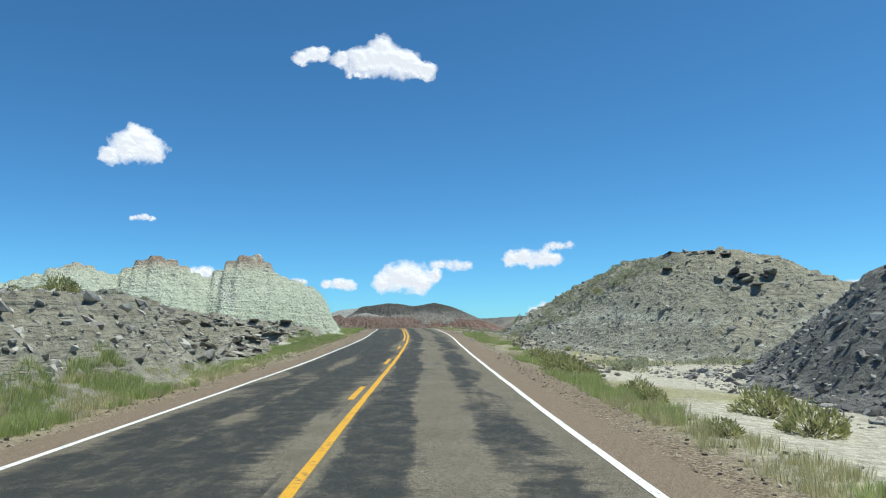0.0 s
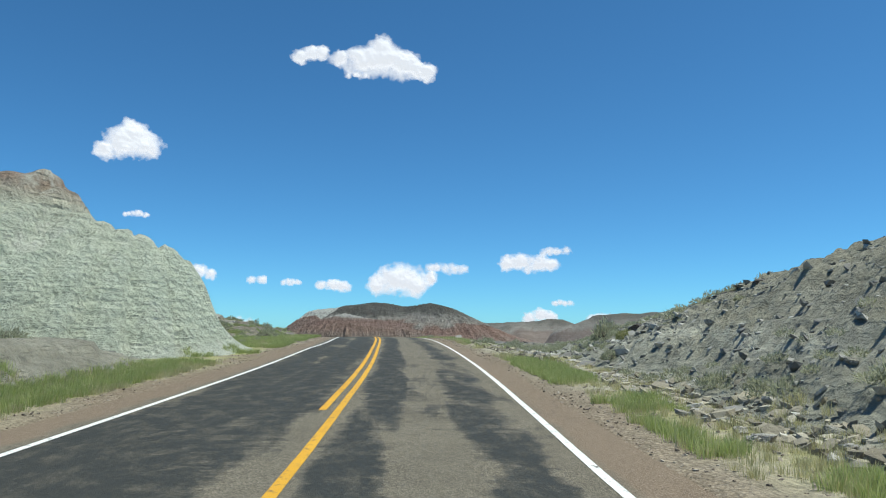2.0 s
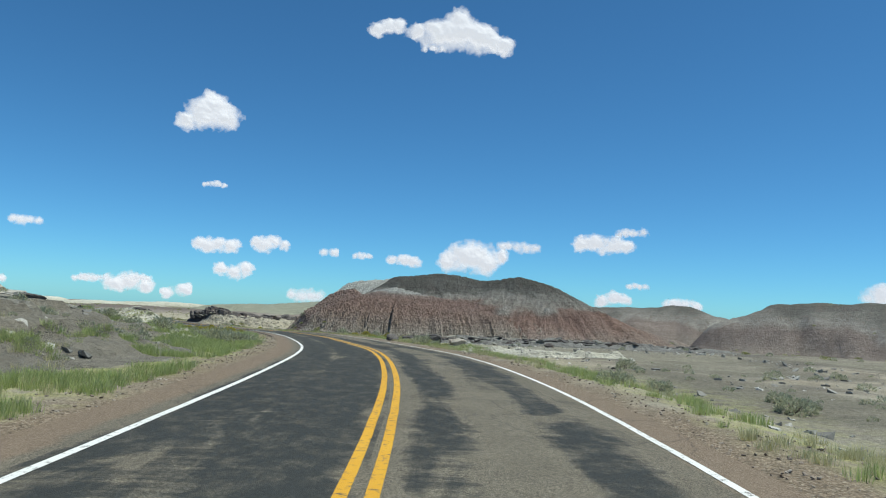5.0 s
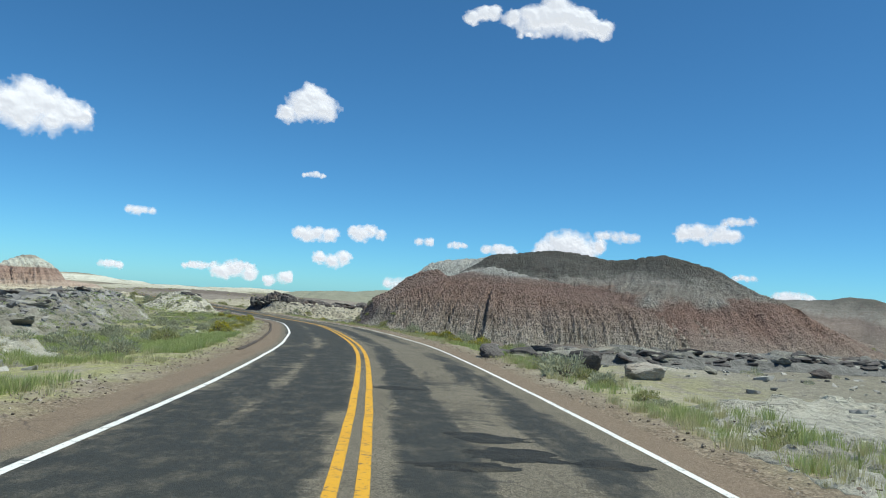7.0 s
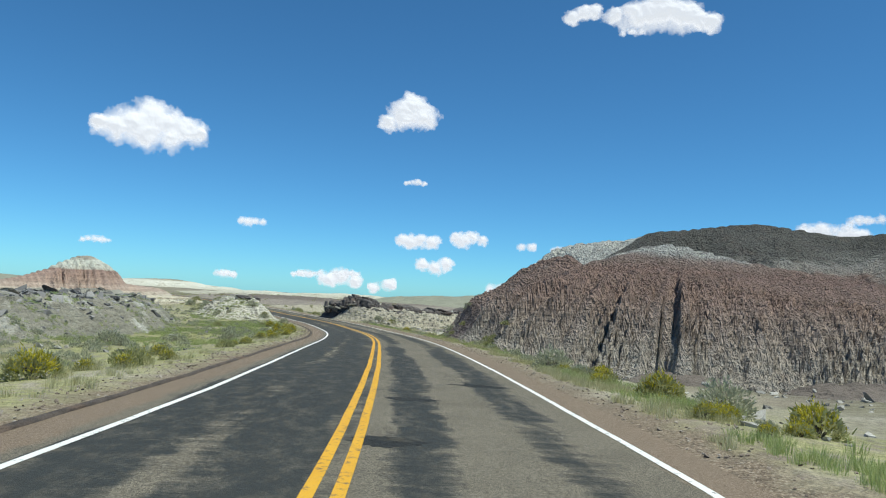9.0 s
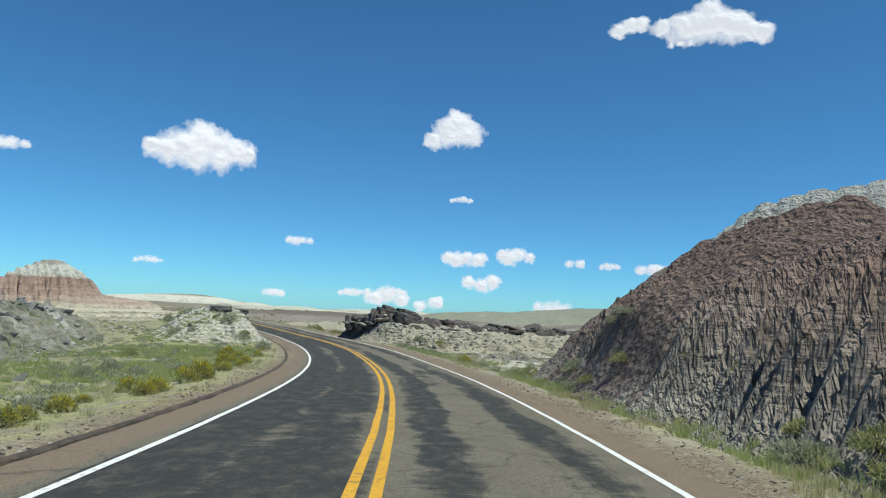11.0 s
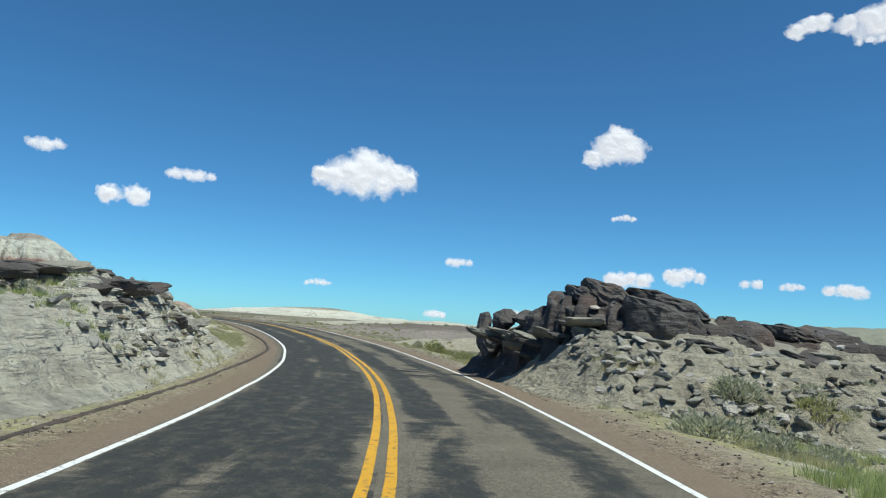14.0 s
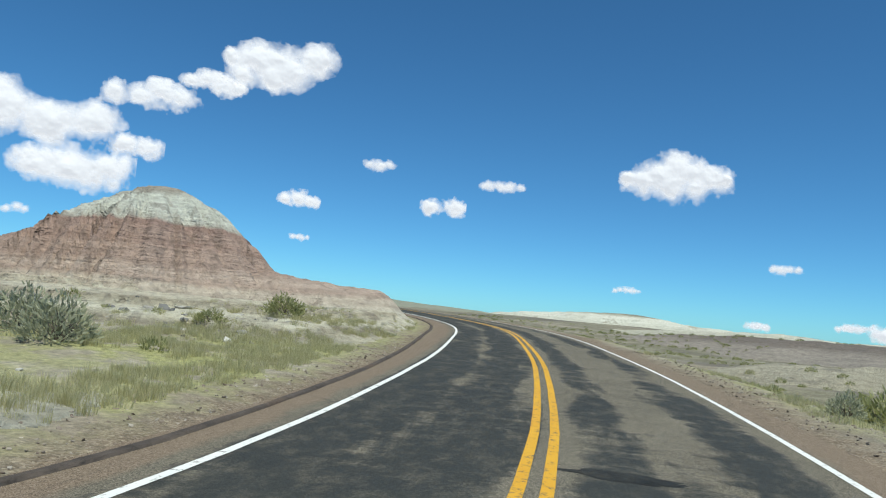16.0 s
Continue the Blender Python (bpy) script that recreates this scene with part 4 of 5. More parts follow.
# billows of the large clouds: across and up in half widths and half heights, and their radius in half heights
BILLOWS = {
    (4.7, 21.0): [(-.78, .0, .42), (-.45, .1, .55), (-.2, .1, .62), (-.02, .52, .55), (.1, .1, .75), (.35, -.1, .6), (.6, -.35, .46), (.85, -.5, .4)],
    (10.4, 21.1): [(-.55, -.3, .75), (0, .1, .75), (.55, .25, .6)],
    (23.6, 13.6): [(-.15, .2, .75), (.1, .35, .6), (.5, -.15, .65), (-.2, -.3, .6), (-.72, -.6, .42)],
    (42.9, 10.9): [(-.88, .0, .34), (-.6, -.1, .6), (-.3, .2, .75), (0, .45, .7), (.3, .25, .75), (.6, .1, .6), (.9, .05, .34), (-.1, -.3, .7), (.4, -.3, .6)],
    (2.8, 3.9): [(-.8, -.2, .5), (-.3, .25, .8), (.1, .15, .7), (.4, -.2, .6), (.9, .3, .35)],
    (74.6, 17.1): [(-.85, .1, .34), (-.4, .2, .6), (0, .3, .75), (.3, -.1, .7), (.0, -.4, .6), (.75, .45, .62), (-.6, -.55, .45)],
}


def build_cloud(az, el, wd, hd, base, seed):
    """A heap of billows with a soft, torn rim."""
    rng = np.random.default_rng(seed)
    dist = 4700.0
    W, Hh = radians(wd) * dist / 2, radians(hd) * dist / 2
    puffs = [(pu, pv, pr * 1.22) for pu, pv, pr in BILLOWS.get((az, el), ())]
    if not puffs:
        n = int(np.clip(round(1.5 * wd / hd), 2, 6))
        gap = 1.75 * wd / hd / n
        puffs = [(q + rng.normal(0, .06), rng.uniform(-.3, .1) + .4 * (1 - q * q) * rng.uniform(0, 1), max(gap, .62) * rng.uniform(.75, 1.1) * (1 - .35 * q * q)) for q in np.linspace(-.7, .7, n)]
    step = max(4.2, Hh / 26)
    u, v = np.arange(-1.3 * W, 1.3 * W, step), np.arange(-1.35 * Hh, 1.45 * Hh, step)
    gu, gv = np.meshgrid(u, v, indexing="ij")
    bu = gu + fbm(gu / (Hh * .5), gv / (Hh * .5), 4, seed + 20, .6) * Hh * .20
    bv = gv + fbm(gu / (Hh * .5) + 40, gv / (Hh * .5), 4, seed + 21, .6) * Hh * .20
    dome = sum(np.exp(7 * np.clip(1 - np.hypot(bu - pu * W, (bv - pv * Hh) * (1.35 if pr > .9 else 1.1)) / (pr * Hh), -3, 1)) for pu, pv, pr in puffs)
    dome = np.log(dome + 1e-9) / 7
    soft = fbm(gu / (Hh * .75), gv / (Hh * .75), 5, seed, .55)
    body = dome * 1.05 + soft * .55 + .10
    heap = fbm(gu / (Hh * .7), gv / (Hh * .7), 3, seed + 3)
    deep = Hh * np.clip(np.sqrt(np.clip(dome + .1, 0, 1)) + .10 * soft, 0, 1.2) * (.40 + .10 * heap)
    keep = body > -.25
    f = grid_faces(len(u), len(v))
    f = f[keep.ravel()[f].any(1)]
    used, inv = np.unique(f, return_inverse=True)
    inv = inv.reshape(-1, 4)
    front = np.stack([gu, -deep, gv], -1).reshape(-1, 3)[used]
    rear = np.stack([gu, deep * .6 + .5, gv], -1).reshape(-1, 3)[used]
    me = mesh_from("cloud", np.concatenate([front, rear]), np.concatenate([inv[:, ::-1], inv + len(used)]), [CLOUD])
    thick = np.clip((body + .25) * (.55 if hd < 1.05 else .85), 0, 1).ravel()[used]
    set_attr(me, "thick", np.concatenate([thick, thick]))
    a, e = radians(az), radians(el)
    ob = new("cloud", me)
    ob.matrix_world = Matrix.Translation((-math.sin(a) * math.cos(e) * dist + base[0], math.cos(a) * math.cos(e) * dist + base[1], math.sin(e) * dist)) @ Matrix.Rotation(a, 4, "Z")
    ob.visible_shadow = False
    return tagged(ob, "small white fair-weather cumulus cloud in a blue sky", "cloud", "fair-weather clouds")


for k, (rows, base) in enumerate(((CLOUDS_AHEAD, (-4, 80)), (CLOUDS_BUTTE, (-30, 170)), (CLOUDS_CONE, (-68, 235)))):
    for i, row in enumerate(rows):
        build_cloud(*row, base, 100 + 50 * k + i)


# ---- rocks ----
def rock_shape(seed, planes=13, sphere=None, flat=1.0, rough=.05):
    """A small broken stone: a ball of directions cut by random planes."""
    rng = np.random.default_rng(seed)
    v, f = sphere or ICO2
    n = rng.normal(size=(planes, 3))
    n = np.vstack([n / np.linalg.norm(n, axis=1)[:, None], [[0, 0, 1], [0, 0, -1]]])
    h = np.concatenate([rng.uniform(.62, 1.0, planes), [.62 * flat, .62 * flat]])
    dots = v @ n.T
    r = np.where(dots > .05, h / np.maximum(dots, .05), 9).min(1).clip(.3, 1.25)
    return v * r[:, None], f


def block_shape(seed, points=26, cuts=4):
    """A broken block of bedded rock: the hull of points on a boxy round, its faces cut up, worn, roughened and scored along the beds."""
    rng = np.random.default_rng(seed)
    d = rng.normal(size=(points, 3))
    d /= np.linalg.norm(d, axis=1)[:, None]
    p = d / (np.abs(d) ** 7).sum(1)[:, None] ** (1 / 7) * rng.uniform(.86, 1.0, (points, 1))
    p[:, 0] += .25 * p[:, 2] * rng.normal()
    p[:, 1] += .18 * p[:, 2] * rng.normal()
    bm = bmesh.new()
    for q in p:
        bm.verts.new(q)
    bmesh.ops.convex_hull(bm, input=list(bm.verts))
    bmesh.ops.delete(bm, geom=[v for v in bm.verts if not v.link_faces], context="VERTS")
    bmesh.ops.triangulate(bm, faces=list(bm.faces))
    bmesh.ops.subdivide_edges(bm, edges=list(bm.edges), cuts=cuts, use_grid_fill=True)
    bmesh.ops.triangulate(bm, faces=list(bm.faces))
    bmesh.ops.smooth_vert(bm, verts=list(bm.verts), factor=.25, use_axis_x=True, use_axis_y=True, use_axis_z=True)
    bm.normal_update()
    v = np.array([x.co[:] for x in bm.verts])
    nrm = np.array([x.normal[:] for x in bm.verts])
    f = np.array([[x.index for x in q.verts] for q in bm.faces])
    bm.free()
    side = 1 - np.abs(nrm[:, 2:])
    bed = np.floor(v[:, 2] * 3.6 + .4 * vnoise(v[:, 0] * 1.5, v[:, 1] * 1.5, seed))
    step = _hash(bed, bed * 0 + seed, 5)[:, None] * .06
    rough = .13 * fbm(v[:, 0] * 2.2 + v[:, 2] * 1.3 + seed, v[:, 1] * 2.2 - v[:, 2], 5, seed, .62)[:, None]
    crack = np.abs(vnoise(v[:, 0] * 1.6 + seed, v[:, 1] * 1.6 + v[:, 2] * .6, seed + 4))[:, None]
    rough = rough - .16 * np.clip(.10 - crack, 0, 1) / .10 * .6
    return v + nrm * (rough + step * side), f


DARK_ROCK = m_rock("dark_desert_varnish_rock", (.05, .046, .046), (.15, .134, .126), (.13, .09, .07))
GREY_ROCK = m_rock("grey_shale_rock", (.17, .163, .138), (.32, .305, .26), (.26, .22, .165))
PALE_ROCK = m_rock("pale_sandstone_rock", (.30, .28, .245), (.50, .47, .42), (.33, .26, .20))
STONE_MIX = m_stones("loose_stones", [(0, (.15, .145, .135)), (.35, (.25, .24, .22)), (.7, (.35, .335, .305)), (1, (.48, .46, .42))])
DARK_MIX = m_stones("loose_dark_stones", [(0, (.12, .116, .116)), (.5, (.19, .184, .18)), (1, (.28, .27, .26))])

BLOCK_SHAPES = [block_shape(300 + k, 20 + 2 * k) for k in range(7)]
BLOCKS = {}
for tone, mt in (("dark", DARK_ROCK), ("grey", GREY_ROCK), ("pale", PALE_ROCK)):
    BLOCKS[tone] = [mesh_from("rock", *BLOCK_SHAPES[k], [mt], smooth=False) for k in range(7)]
SMALL = {}
for tone, mt in (("dark", DARK_ROCK), ("grey", GREY_ROCK), ("pale", PALE_ROCK)):
    SMALL[tone] = [mesh_from("stone", *rock_shape(400 + k, 8 + k, ICO1 if k % 2 else ICO2), [mt], smooth=False) for k in range(6)]


def block(name, parent, mesh, x, y, z, size, yaw, tilt=(0, 0)):
    ob = new(name, mesh)
    ob.matrix_world = pose(x, y, z, tilt[0], tilt[1], yaw) @ Matrix.Diagonal((*size, 1))
    ob.parent = parent
    return ob


def bare(x, y):
    """Where nothing grows: the clay of the bluff, the butte and the cone."""
    high = surface_z(x, y) - ground_z(x, y) > .25
    return high & (((x > -50) & (x < -6) & (y > 52) & (y < 80)) | ((x > -42) & (x < 20) & (y > 180) & (y < 235)) | (np.hypot(x + 130, y - 252) < 24) | (np.abs((x + 67) * .62 - (y - 246) * .78) + np.hypot(x + 66, y - 247) * .5 < 6.5))


def along(points, u):
    p = np.array(points, float)
    seg = np.linalg.norm(np.diff(p, axis=0), axis=1)
    acc = np.concatenate([[0], np.cumsum(seg)]) / seg.sum()
    return np.array([np.interp(u, acc, p[:, k]) for k in range(p.shape[1])])


R = np.random.default_rng(7)

# the black ledge beside the road: its prow, the high beds, the beds that dip away and the fallen slabs below (place, half width, half height, tone)
PROW = (
    (-73.9, 246.4, -0.64, 0.26, 0.77, "dark"), (-72.7, 246.0, -0.14, 0.43, 0.40, "dark"), (-71.6, 245.8, -0.13, 0.48, 0.42, "dark"),
    (-73.1, 245.8, -1.05, 0.50, 0.53, "dark"), (-71.8, 245.4, -1.04, 0.42, 0.51, "dark"), (-70.6, 245.3, -0.12, 0.64, 0.52, "dark"),
    (-70.4, 245.1, -0.92, 0.63, 0.46, "dark"),
)
HIGH_BEDS = (
    (-69.8, 244.9, 0.61, 0.41, 0.33, "dark"), (-69.2, 245.2, 0.86, 0.42, 0.30, "dark"), (-69.0, 244.6, 0.18, 0.50, 0.49, "dark"),
    (-68.2, 245.4, 0.79, 0.81, 0.45, "dark"), (-67.9, 244.7, -0.10, 0.70, 0.57, "dark"), (-66.5, 245.0, -0.18, 1.02, 0.83, "dark"),
    (-67.0, 245.9, 0.70, 0.73, 0.36, "dark"), (-65.9, 246.4, 0.41, 0.84, 0.43, "dark"), (-65.5, 246.0, -0.27, 0.60, 0.60, "dark"),
)
DIPPING_BEDS = (
    (-65.0, 247.1, -0.00, 0.86, 0.30, "grey"), (-64.0, 247.8, -0.05, 0.44, 0.27, "dark"), (-63.4, 248.5, -0.16, 0.54, 0.28, "dark"),
    (-62.7, 249.1, -0.16, 0.55, 0.26, "dark"), (-61.9, 250.1, -0.16, 0.82, 0.28, "dark"), (-64.7, 246.0, -0.54, 0.60, 0.36, "grey"),
    (-63.8, 246.4, -0.71, 0.69, 0.41, "dark"), (-62.9, 246.8, -0.79, 0.78, 0.36, "grey"), (-62.2, 247.2, -0.90, 0.68, 0.34, "dark"),
)
FALLEN_SLABS = (
    (-67.5, 243.8, -0.73, 0.88, 0.29, "grey"), (-65.5, 243.9, -1.37, 0.40, 0.33, "dark"), (-64.9, 243.7, -1.69, 0.47, 0.35, "dark"),
    (-64.5, 243.5, -1.80, 0.42, 0.23, "grey"), (-64.1, 243.6, -2.00, 0.54, 0.28, "dark"),
)
for rows_, dip, deep in ((PROW, 2, 1.0), (HIGH_BEDS, 7, 1.25), (DIPPING_BEDS, 9, 1.1), (FALLEN_SLABS, 14, .6)):
    for x, y, z, w, h, tone in rows_:
        block("boulder", HILLS["ledge"], BLOCKS[tone][R.integers(7)], x + .62 * deep * .3, y + .78 * deep * .3, z, (w * 1.12, deep * R.uniform(.75, 1.0), h * 1.1), 38 + R.normal(0, 7), (R.normal(0, 4), dip + R.normal(0, 4)))
# thin beds between the great ones
for i in range(46):
    u = R.uniform(0, 1)
    x, y = along([(-72.5, 245.2), (-69, 243.6), (-66, 243.4), (-63.5, 245.2), (-61.5, 248)], u)
    z = np.interp(u, [0, .3, .5, .75, 1], [-1.0, -.5, -.6, -.9, -.8]) + R.normal(0, .22)
    k = R.uniform(.18, .42)
    block("slab", HILLS["ledge"], BLOCKS["dark" if R.random() < .6 else "grey"][R.integers(7)], x + R.normal(0, .2), y + R.normal(0, .2), z, (k * 1.9, k * 1.2, k * .33), 38 + R.normal(0, 12), (R.normal(0, 6), 10 + R.normal(0, 6)))
# the beds that run on from it, away from the road
RUN = [(-60.5, 251), (-56, 258), (-51, 265), (-44, 270.5), (-34, 275.5)]
for row, (dz, off, n, tone) in enumerate(((.15, 0, 46, "dark"), (-.35, -1.2, 40, "grey"), (-.8, -2.3, 26, "grey"), (-1.2, -3.4, 24, "pale"))):
    for u in np.linspace(0, 1, n):
        x, y = along(RUN, np.clip(u + R.normal(0, .015), 0, 1))
        x, y = x + off * .8 + R.normal(0, .4), y + off * -.2 + R.normal(0, .4)
        z = float(surface_z(x, y)[0])
        block("slab", HILLS["ledge"], BLOCKS[tone][R.integers(7)], x, y, z + .04 + R.normal(0, .06), tuple((1.2, .85, .55, .4)[row] * np.array((R.uniform(.7, 1.6), R.uniform(.5, 1.0), R.uniform(.18, .42)))), R.uniform(20, 110), (R.normal(0, 9), R.normal(0, 9)))
for _ in range(280):
    u = R.uniform(0, 1)
    x, y = along([(-70, 242.8), (-67.3, 240.9), (-64.2, 240.2), (-60, 245), (-57, 250)], u)
    x, y = x + R.normal(.3, 1.0), y + R.normal(.5, 1.0)
    if abs(to_road(x, y)[1][0]) < 6.0:
        continue
    z = float(surface_z(x, y)[0])
    k = R.uniform(.06, .19)
    block("slab", HILLS["ledge"], BLOCKS["pale" if R.random() < .6 else "grey"][R.integers(7)], x, y, z + .05, (k * 1.4, k, k * .5), R.uniform(0, 180), (R.normal(0, 14), R.normal(0, 14)))

# the pale mound across the road, capped by flat dark slabs
for i, (x, y, z, a, b, c, yaw) in enumerate(((-78.6, 231.6, .62, 1.5, .9, .26, 48), (-81.0, 234.6, .42, .95, .75, .24, 55), (-76.2, 229.4, .30, 1.1, .8, .24, 40), (-83.0, 237.4, -.12, .9, .6, .24, 50), (-75.4, 231.0, -.5, .75, .5, .3, 60), (-79.6, 236.0, -.75, .9, .5, .2, 50), (-82.4, 239.0, -.9, .8, .5, .22, 44), (-79.9, 233.2, .55, 1.2, .8, .22, 46), (-82.0, 236.0, .15, .9, .6, .2, 52), (-84.2, 239.4, -.5, .9, .6, .2, 48), (-77.4, 230.4, .5, 1.2, .8, .25, 44))):
    block("slab", HILLS["mound"], BLOCKS["dark" if i % 3 else "grey"][i % 7], x, y, z - .05, (a * .75, b * .75, c * .85), yaw, (3, -4))
for i in range(280):
    u = R.uniform(0, 1)
    x, y = along([(-73, 226.5), (-79.2, 232.2), (-85.5, 240.5)], u)
    d = R.normal(0, 2.1)
    x, y = x + d * .74, y - d * .67
    if abs(to_road(x, y)[1][0]) < 5.8:
        continue
    z = float(surface_z(x, y)[0])
    k = R.uniform(.05, .19)
    tone = "pale" if R.random() < .5 else ("grey" if R.random() < .8 else "dark")
    block("slab", HILLS["mound"], BLOCKS[tone][R.integers(7)] if k > .12 else SMALL[tone][R.integers(6)], x, y, z + .02, (k * 1.5, k, k * R.uniform(.2, .4)), R.uniform(0, 180), (R.normal(0, 7), R.normal(0, 7)))

for x, y, z, a, b, c, yaw in ((-78.9, 234.3, .12, 1.0, .6, .24, 40), (-77.3, 232.9, .1, .9, .55, .26, 42), (-80.8, 236.0, -.25, .7, .5, .2, 46)):
    block("cap_slab", HILLS["mound"], BLOCKS["dark"][int(R.integers(7))], x, y, z, (a, b, c), yaw, (2, -3))
for i in range(120):
    x, y = along([(-74, 229.5), (-78, 234), (-83, 240)], R.uniform(0, 1))
    d = R.uniform(-.6, 2.2)
    x, y = x + d * .74, y - d * .2 + d * .5
    if abs(to_road(x, y)[1][0]) < 6.0:
        continue
    z = float(surface_z(x, y)[0])
    k = R.uniform(.06, .19)
    block("slab", HILLS["mound"], BLOCKS["grey" if R.random() < .5 else ("dark" if R.random() < .6 else "pale")][R.integers(7)], x, y, z - .01, (k * 1.8, k, k * .4), 46 + R.normal(0, 40), (R.normal(0, 9), R.normal(0, 9)))

for i in range(26):
    x, y = along([(-76, 230.6), (-79.6, 235.2), (-83.6, 240.2)], R.uniform(0, 1))
    x, y = x + R.normal(.3, .5), y + R.normal(0, .5)
    if abs(to_road(x, y)[1][0]) < 6.4:
        continue
    z = float(surface_z(x, y)[0])
    k = R.uniform(.2, .42)
    block("boulder", HILLS["mound"], BLOCKS["grey" if R.random() < .6 else "dark"][R.integers(7)], x, y, z - k * .12, (k * 1.3, k * .9, k * .5), 46 + R.normal(0, 20), (R.normal(0, 8), R.normal(0, 8)))

# the slab ridge across the flat
for i in range(290):
    x, y = along([(-44, 152), (-56, 172), (-70, 196), (-84, 214)], R.uniform(0, 1))
    d = R.normal(1.0, 2.4)
    x, y = x + d * .86, y - d * .5
    z = float(surface_z(x, y)[0])
    k = R.uniform(.22, .75)
    tone = "grey" if R.random() < .7 else "dark"
    block("slab", HILLS["ridge"], BLOCKS[tone][R.integers(7)], x, y, z + .05, (k * 1.5, k, k * R.uniform(.2, .4)), R.uniform(0, 180), (R.normal(0, 12), R.normal(0, 12)))

# broken slabs on the low hill where the road begins to bend
for i in range(170):
    x, y = along([(-19, 84), (-18.5, 100), (-21, 112), (-26, 124)], R.uniform(0, 1))
    x, y = x - abs(R.normal(0, 4.0)), y + R.normal(0, 1.5)
    z = float(surface_z(x, y)[0])
    k = R.uniform(.2, .6)
    block("slab", HILLS["scrub"], BLOCKS["grey" if R.random() < .6 else ("pale" if R.random() < .5 else "dark")][R.integers(7)], x, y, z + .02, (k * 1.6, k, k * .28), 70 + R.normal(0, 25), (R.normal(0, 7), R.normal(0, 7)))

# thin ledges in the clay below the cone
for i in range(60):
    u = R.uniform(0, 1)
    x, y = along([(-126, 235.5), (-113, 238), (-105, 244), (-102, 250), (-104, 257)], u)
    d = R.uniform(-1.5, 3.5)
    x, y = x - d, y + d * (.6 - .6 * u)
    if abs(to_road(x, y)[1][0]) < 7.5:
        continue
    z = float(surface_z(x, y)[0])
    k = R.uniform(.1, .28)
    block("slab", HILLS["apron"], SMALL["pale"][R.integers(6)], x, y, z - .03, (k * 1.8, k, k * .4), R.uniform(50, 130), (R.normal(0, 5), R.normal(0, 5)))

# broken beds in the bank where the drive begins
for i in range(150):
    s_, m_ = 2 + 56 * R.random() ** .6, R.uniform(7.2, 18)
    x, y, _ = road_at(s_, m_)
    if bare(np.atleast_1d(x), np.atleast_1d(y))[0]:
        continue
    z = float(surface_z(x, y)[0])
    k = R.uniform(.12, .38) * (1.5 if R.random() < .12 else 1)
    tone = "grey" if R.random() < .55 else ("pale" if R.random() < .7 else "dark")
    block("slab", HILLS["bank"], BLOCKS[tone][R.integers(7)] if k > .4 else SMALL[tone][R.integers(6)], float(x), float(y), z - k * .03, (k * 1.7, k, k * .3), R.uniform(0, 180), (R.normal(0, 15), R.normal(0, 15)))

# flat beds that stick out of the foot of the bank
for i in range(190):
    s_ = R.uniform(26, 60)
    lev = R.integers(4)
    m_ = 7.0 + lev * .75 + R.normal(0, .25) + .5 * math.sin(s_ * .5)
    x, y, _ = road_at(s_, m_)
    if bare(np.atleast_1d(x), np.atleast_1d(y))[0]:
        continue
    z = float(surface_z(x, y)[0])
    k = R.uniform(.18, .46)
    tone = "grey" if R.random() < .6 else ("dark" if R.random() < .35 else "pale")
    block("slab", HILLS["bank"], BLOCKS[tone][R.integers(7)], float(x), float(y), z + .04, (k * 1.5, k * .8, k * .2), 90 + R.normal(0, 18), (R.normal(0, 6), R.normal(0, 6)))

# dark outcrops on the crest of the shale hill
for i in range(60):
    x, y = along([(14.6, 33), (13.4, 38.5), (13.2, 44), (11.0, 55), (8.8, 64), (8.4, 72), (10.5, 82)], R.uniform(0, 1) ** (1.6 if i % 2 else .9))
    x, y = x + R.normal(0, .9), y + R.normal(0, .9)
    z = float(surface_z(x, y)[0])
    k = R.uniform(.16, .45)
    block("outcrop", HILLS["shale"], BLOCKS["dark" if R.random() < .7 else "grey"][R.integers(7)], x, y, z - k * .06, (k * 1.5, k * .8, k * .38), R.uniform(60, 120), (R.normal(0, 7), R.normal(0, 7)))

# dark slabs along the bank before the butte
for i in range(290):
    u = R.uniform(0, 1) ** 1.2
    x, y = along([(-14, 149.6), (-8.6, 152.4), (-3, 155.8), (5, 160), (14, 164)], u)
    x, y = x + R.normal(0, .9), y + R.normal(0, .8)
    if to_road(x, y)[1][0] > -6.0:
        continue
    z = float(surface_z(x, y)[0])
    k = R.uniform(.10, .34) * (1.7 if i % 11 == 0 else 1)
    block("slab", HILLS["slab_bank"], BLOCKS["dark" if R.random() < .7 else "grey"][R.integers(7)], x, y, z + .02, (k * 1.6, k * .9, k * .38), 30 + R.normal(0, 28), (R.normal(0, 9), R.normal(0, 9)))
for x, y, a, b, c, yaw, tone, lb in ((-9.85, 144.9, .58, .5, .42, 20, "dark", "dark varnished boulder on pale desert ground"), (-8.0, 143.2, .72, .5, .30, 25, "pale", "pale sandstone boulder beside a dark one"), (-13.6, 148.6, .5, .4, .30, 60, "dark", "dark varnished boulder beside the road"),
                                     (-12.4, 149.4, .62, .42, .26, 15, "dark", "dark varnished boulder beside the road"), (-5.4, 148.0, .3, .25, .18, 70, "grey", "small grey boulder on pale sand"), (-1.0, 150.5, .4, .3, .2, 10, "dark", "dark varnished boulder on pale desert ground")):
    ob = block("boulder", None, BLOCKS[tone][R.integers(7)], x, y, float(surface_z(x, y)[0]) + c * .7, (a, b, c), yaw, (4, -3))
    tagged(ob, lb, "boulder", "boulders before the red butte")

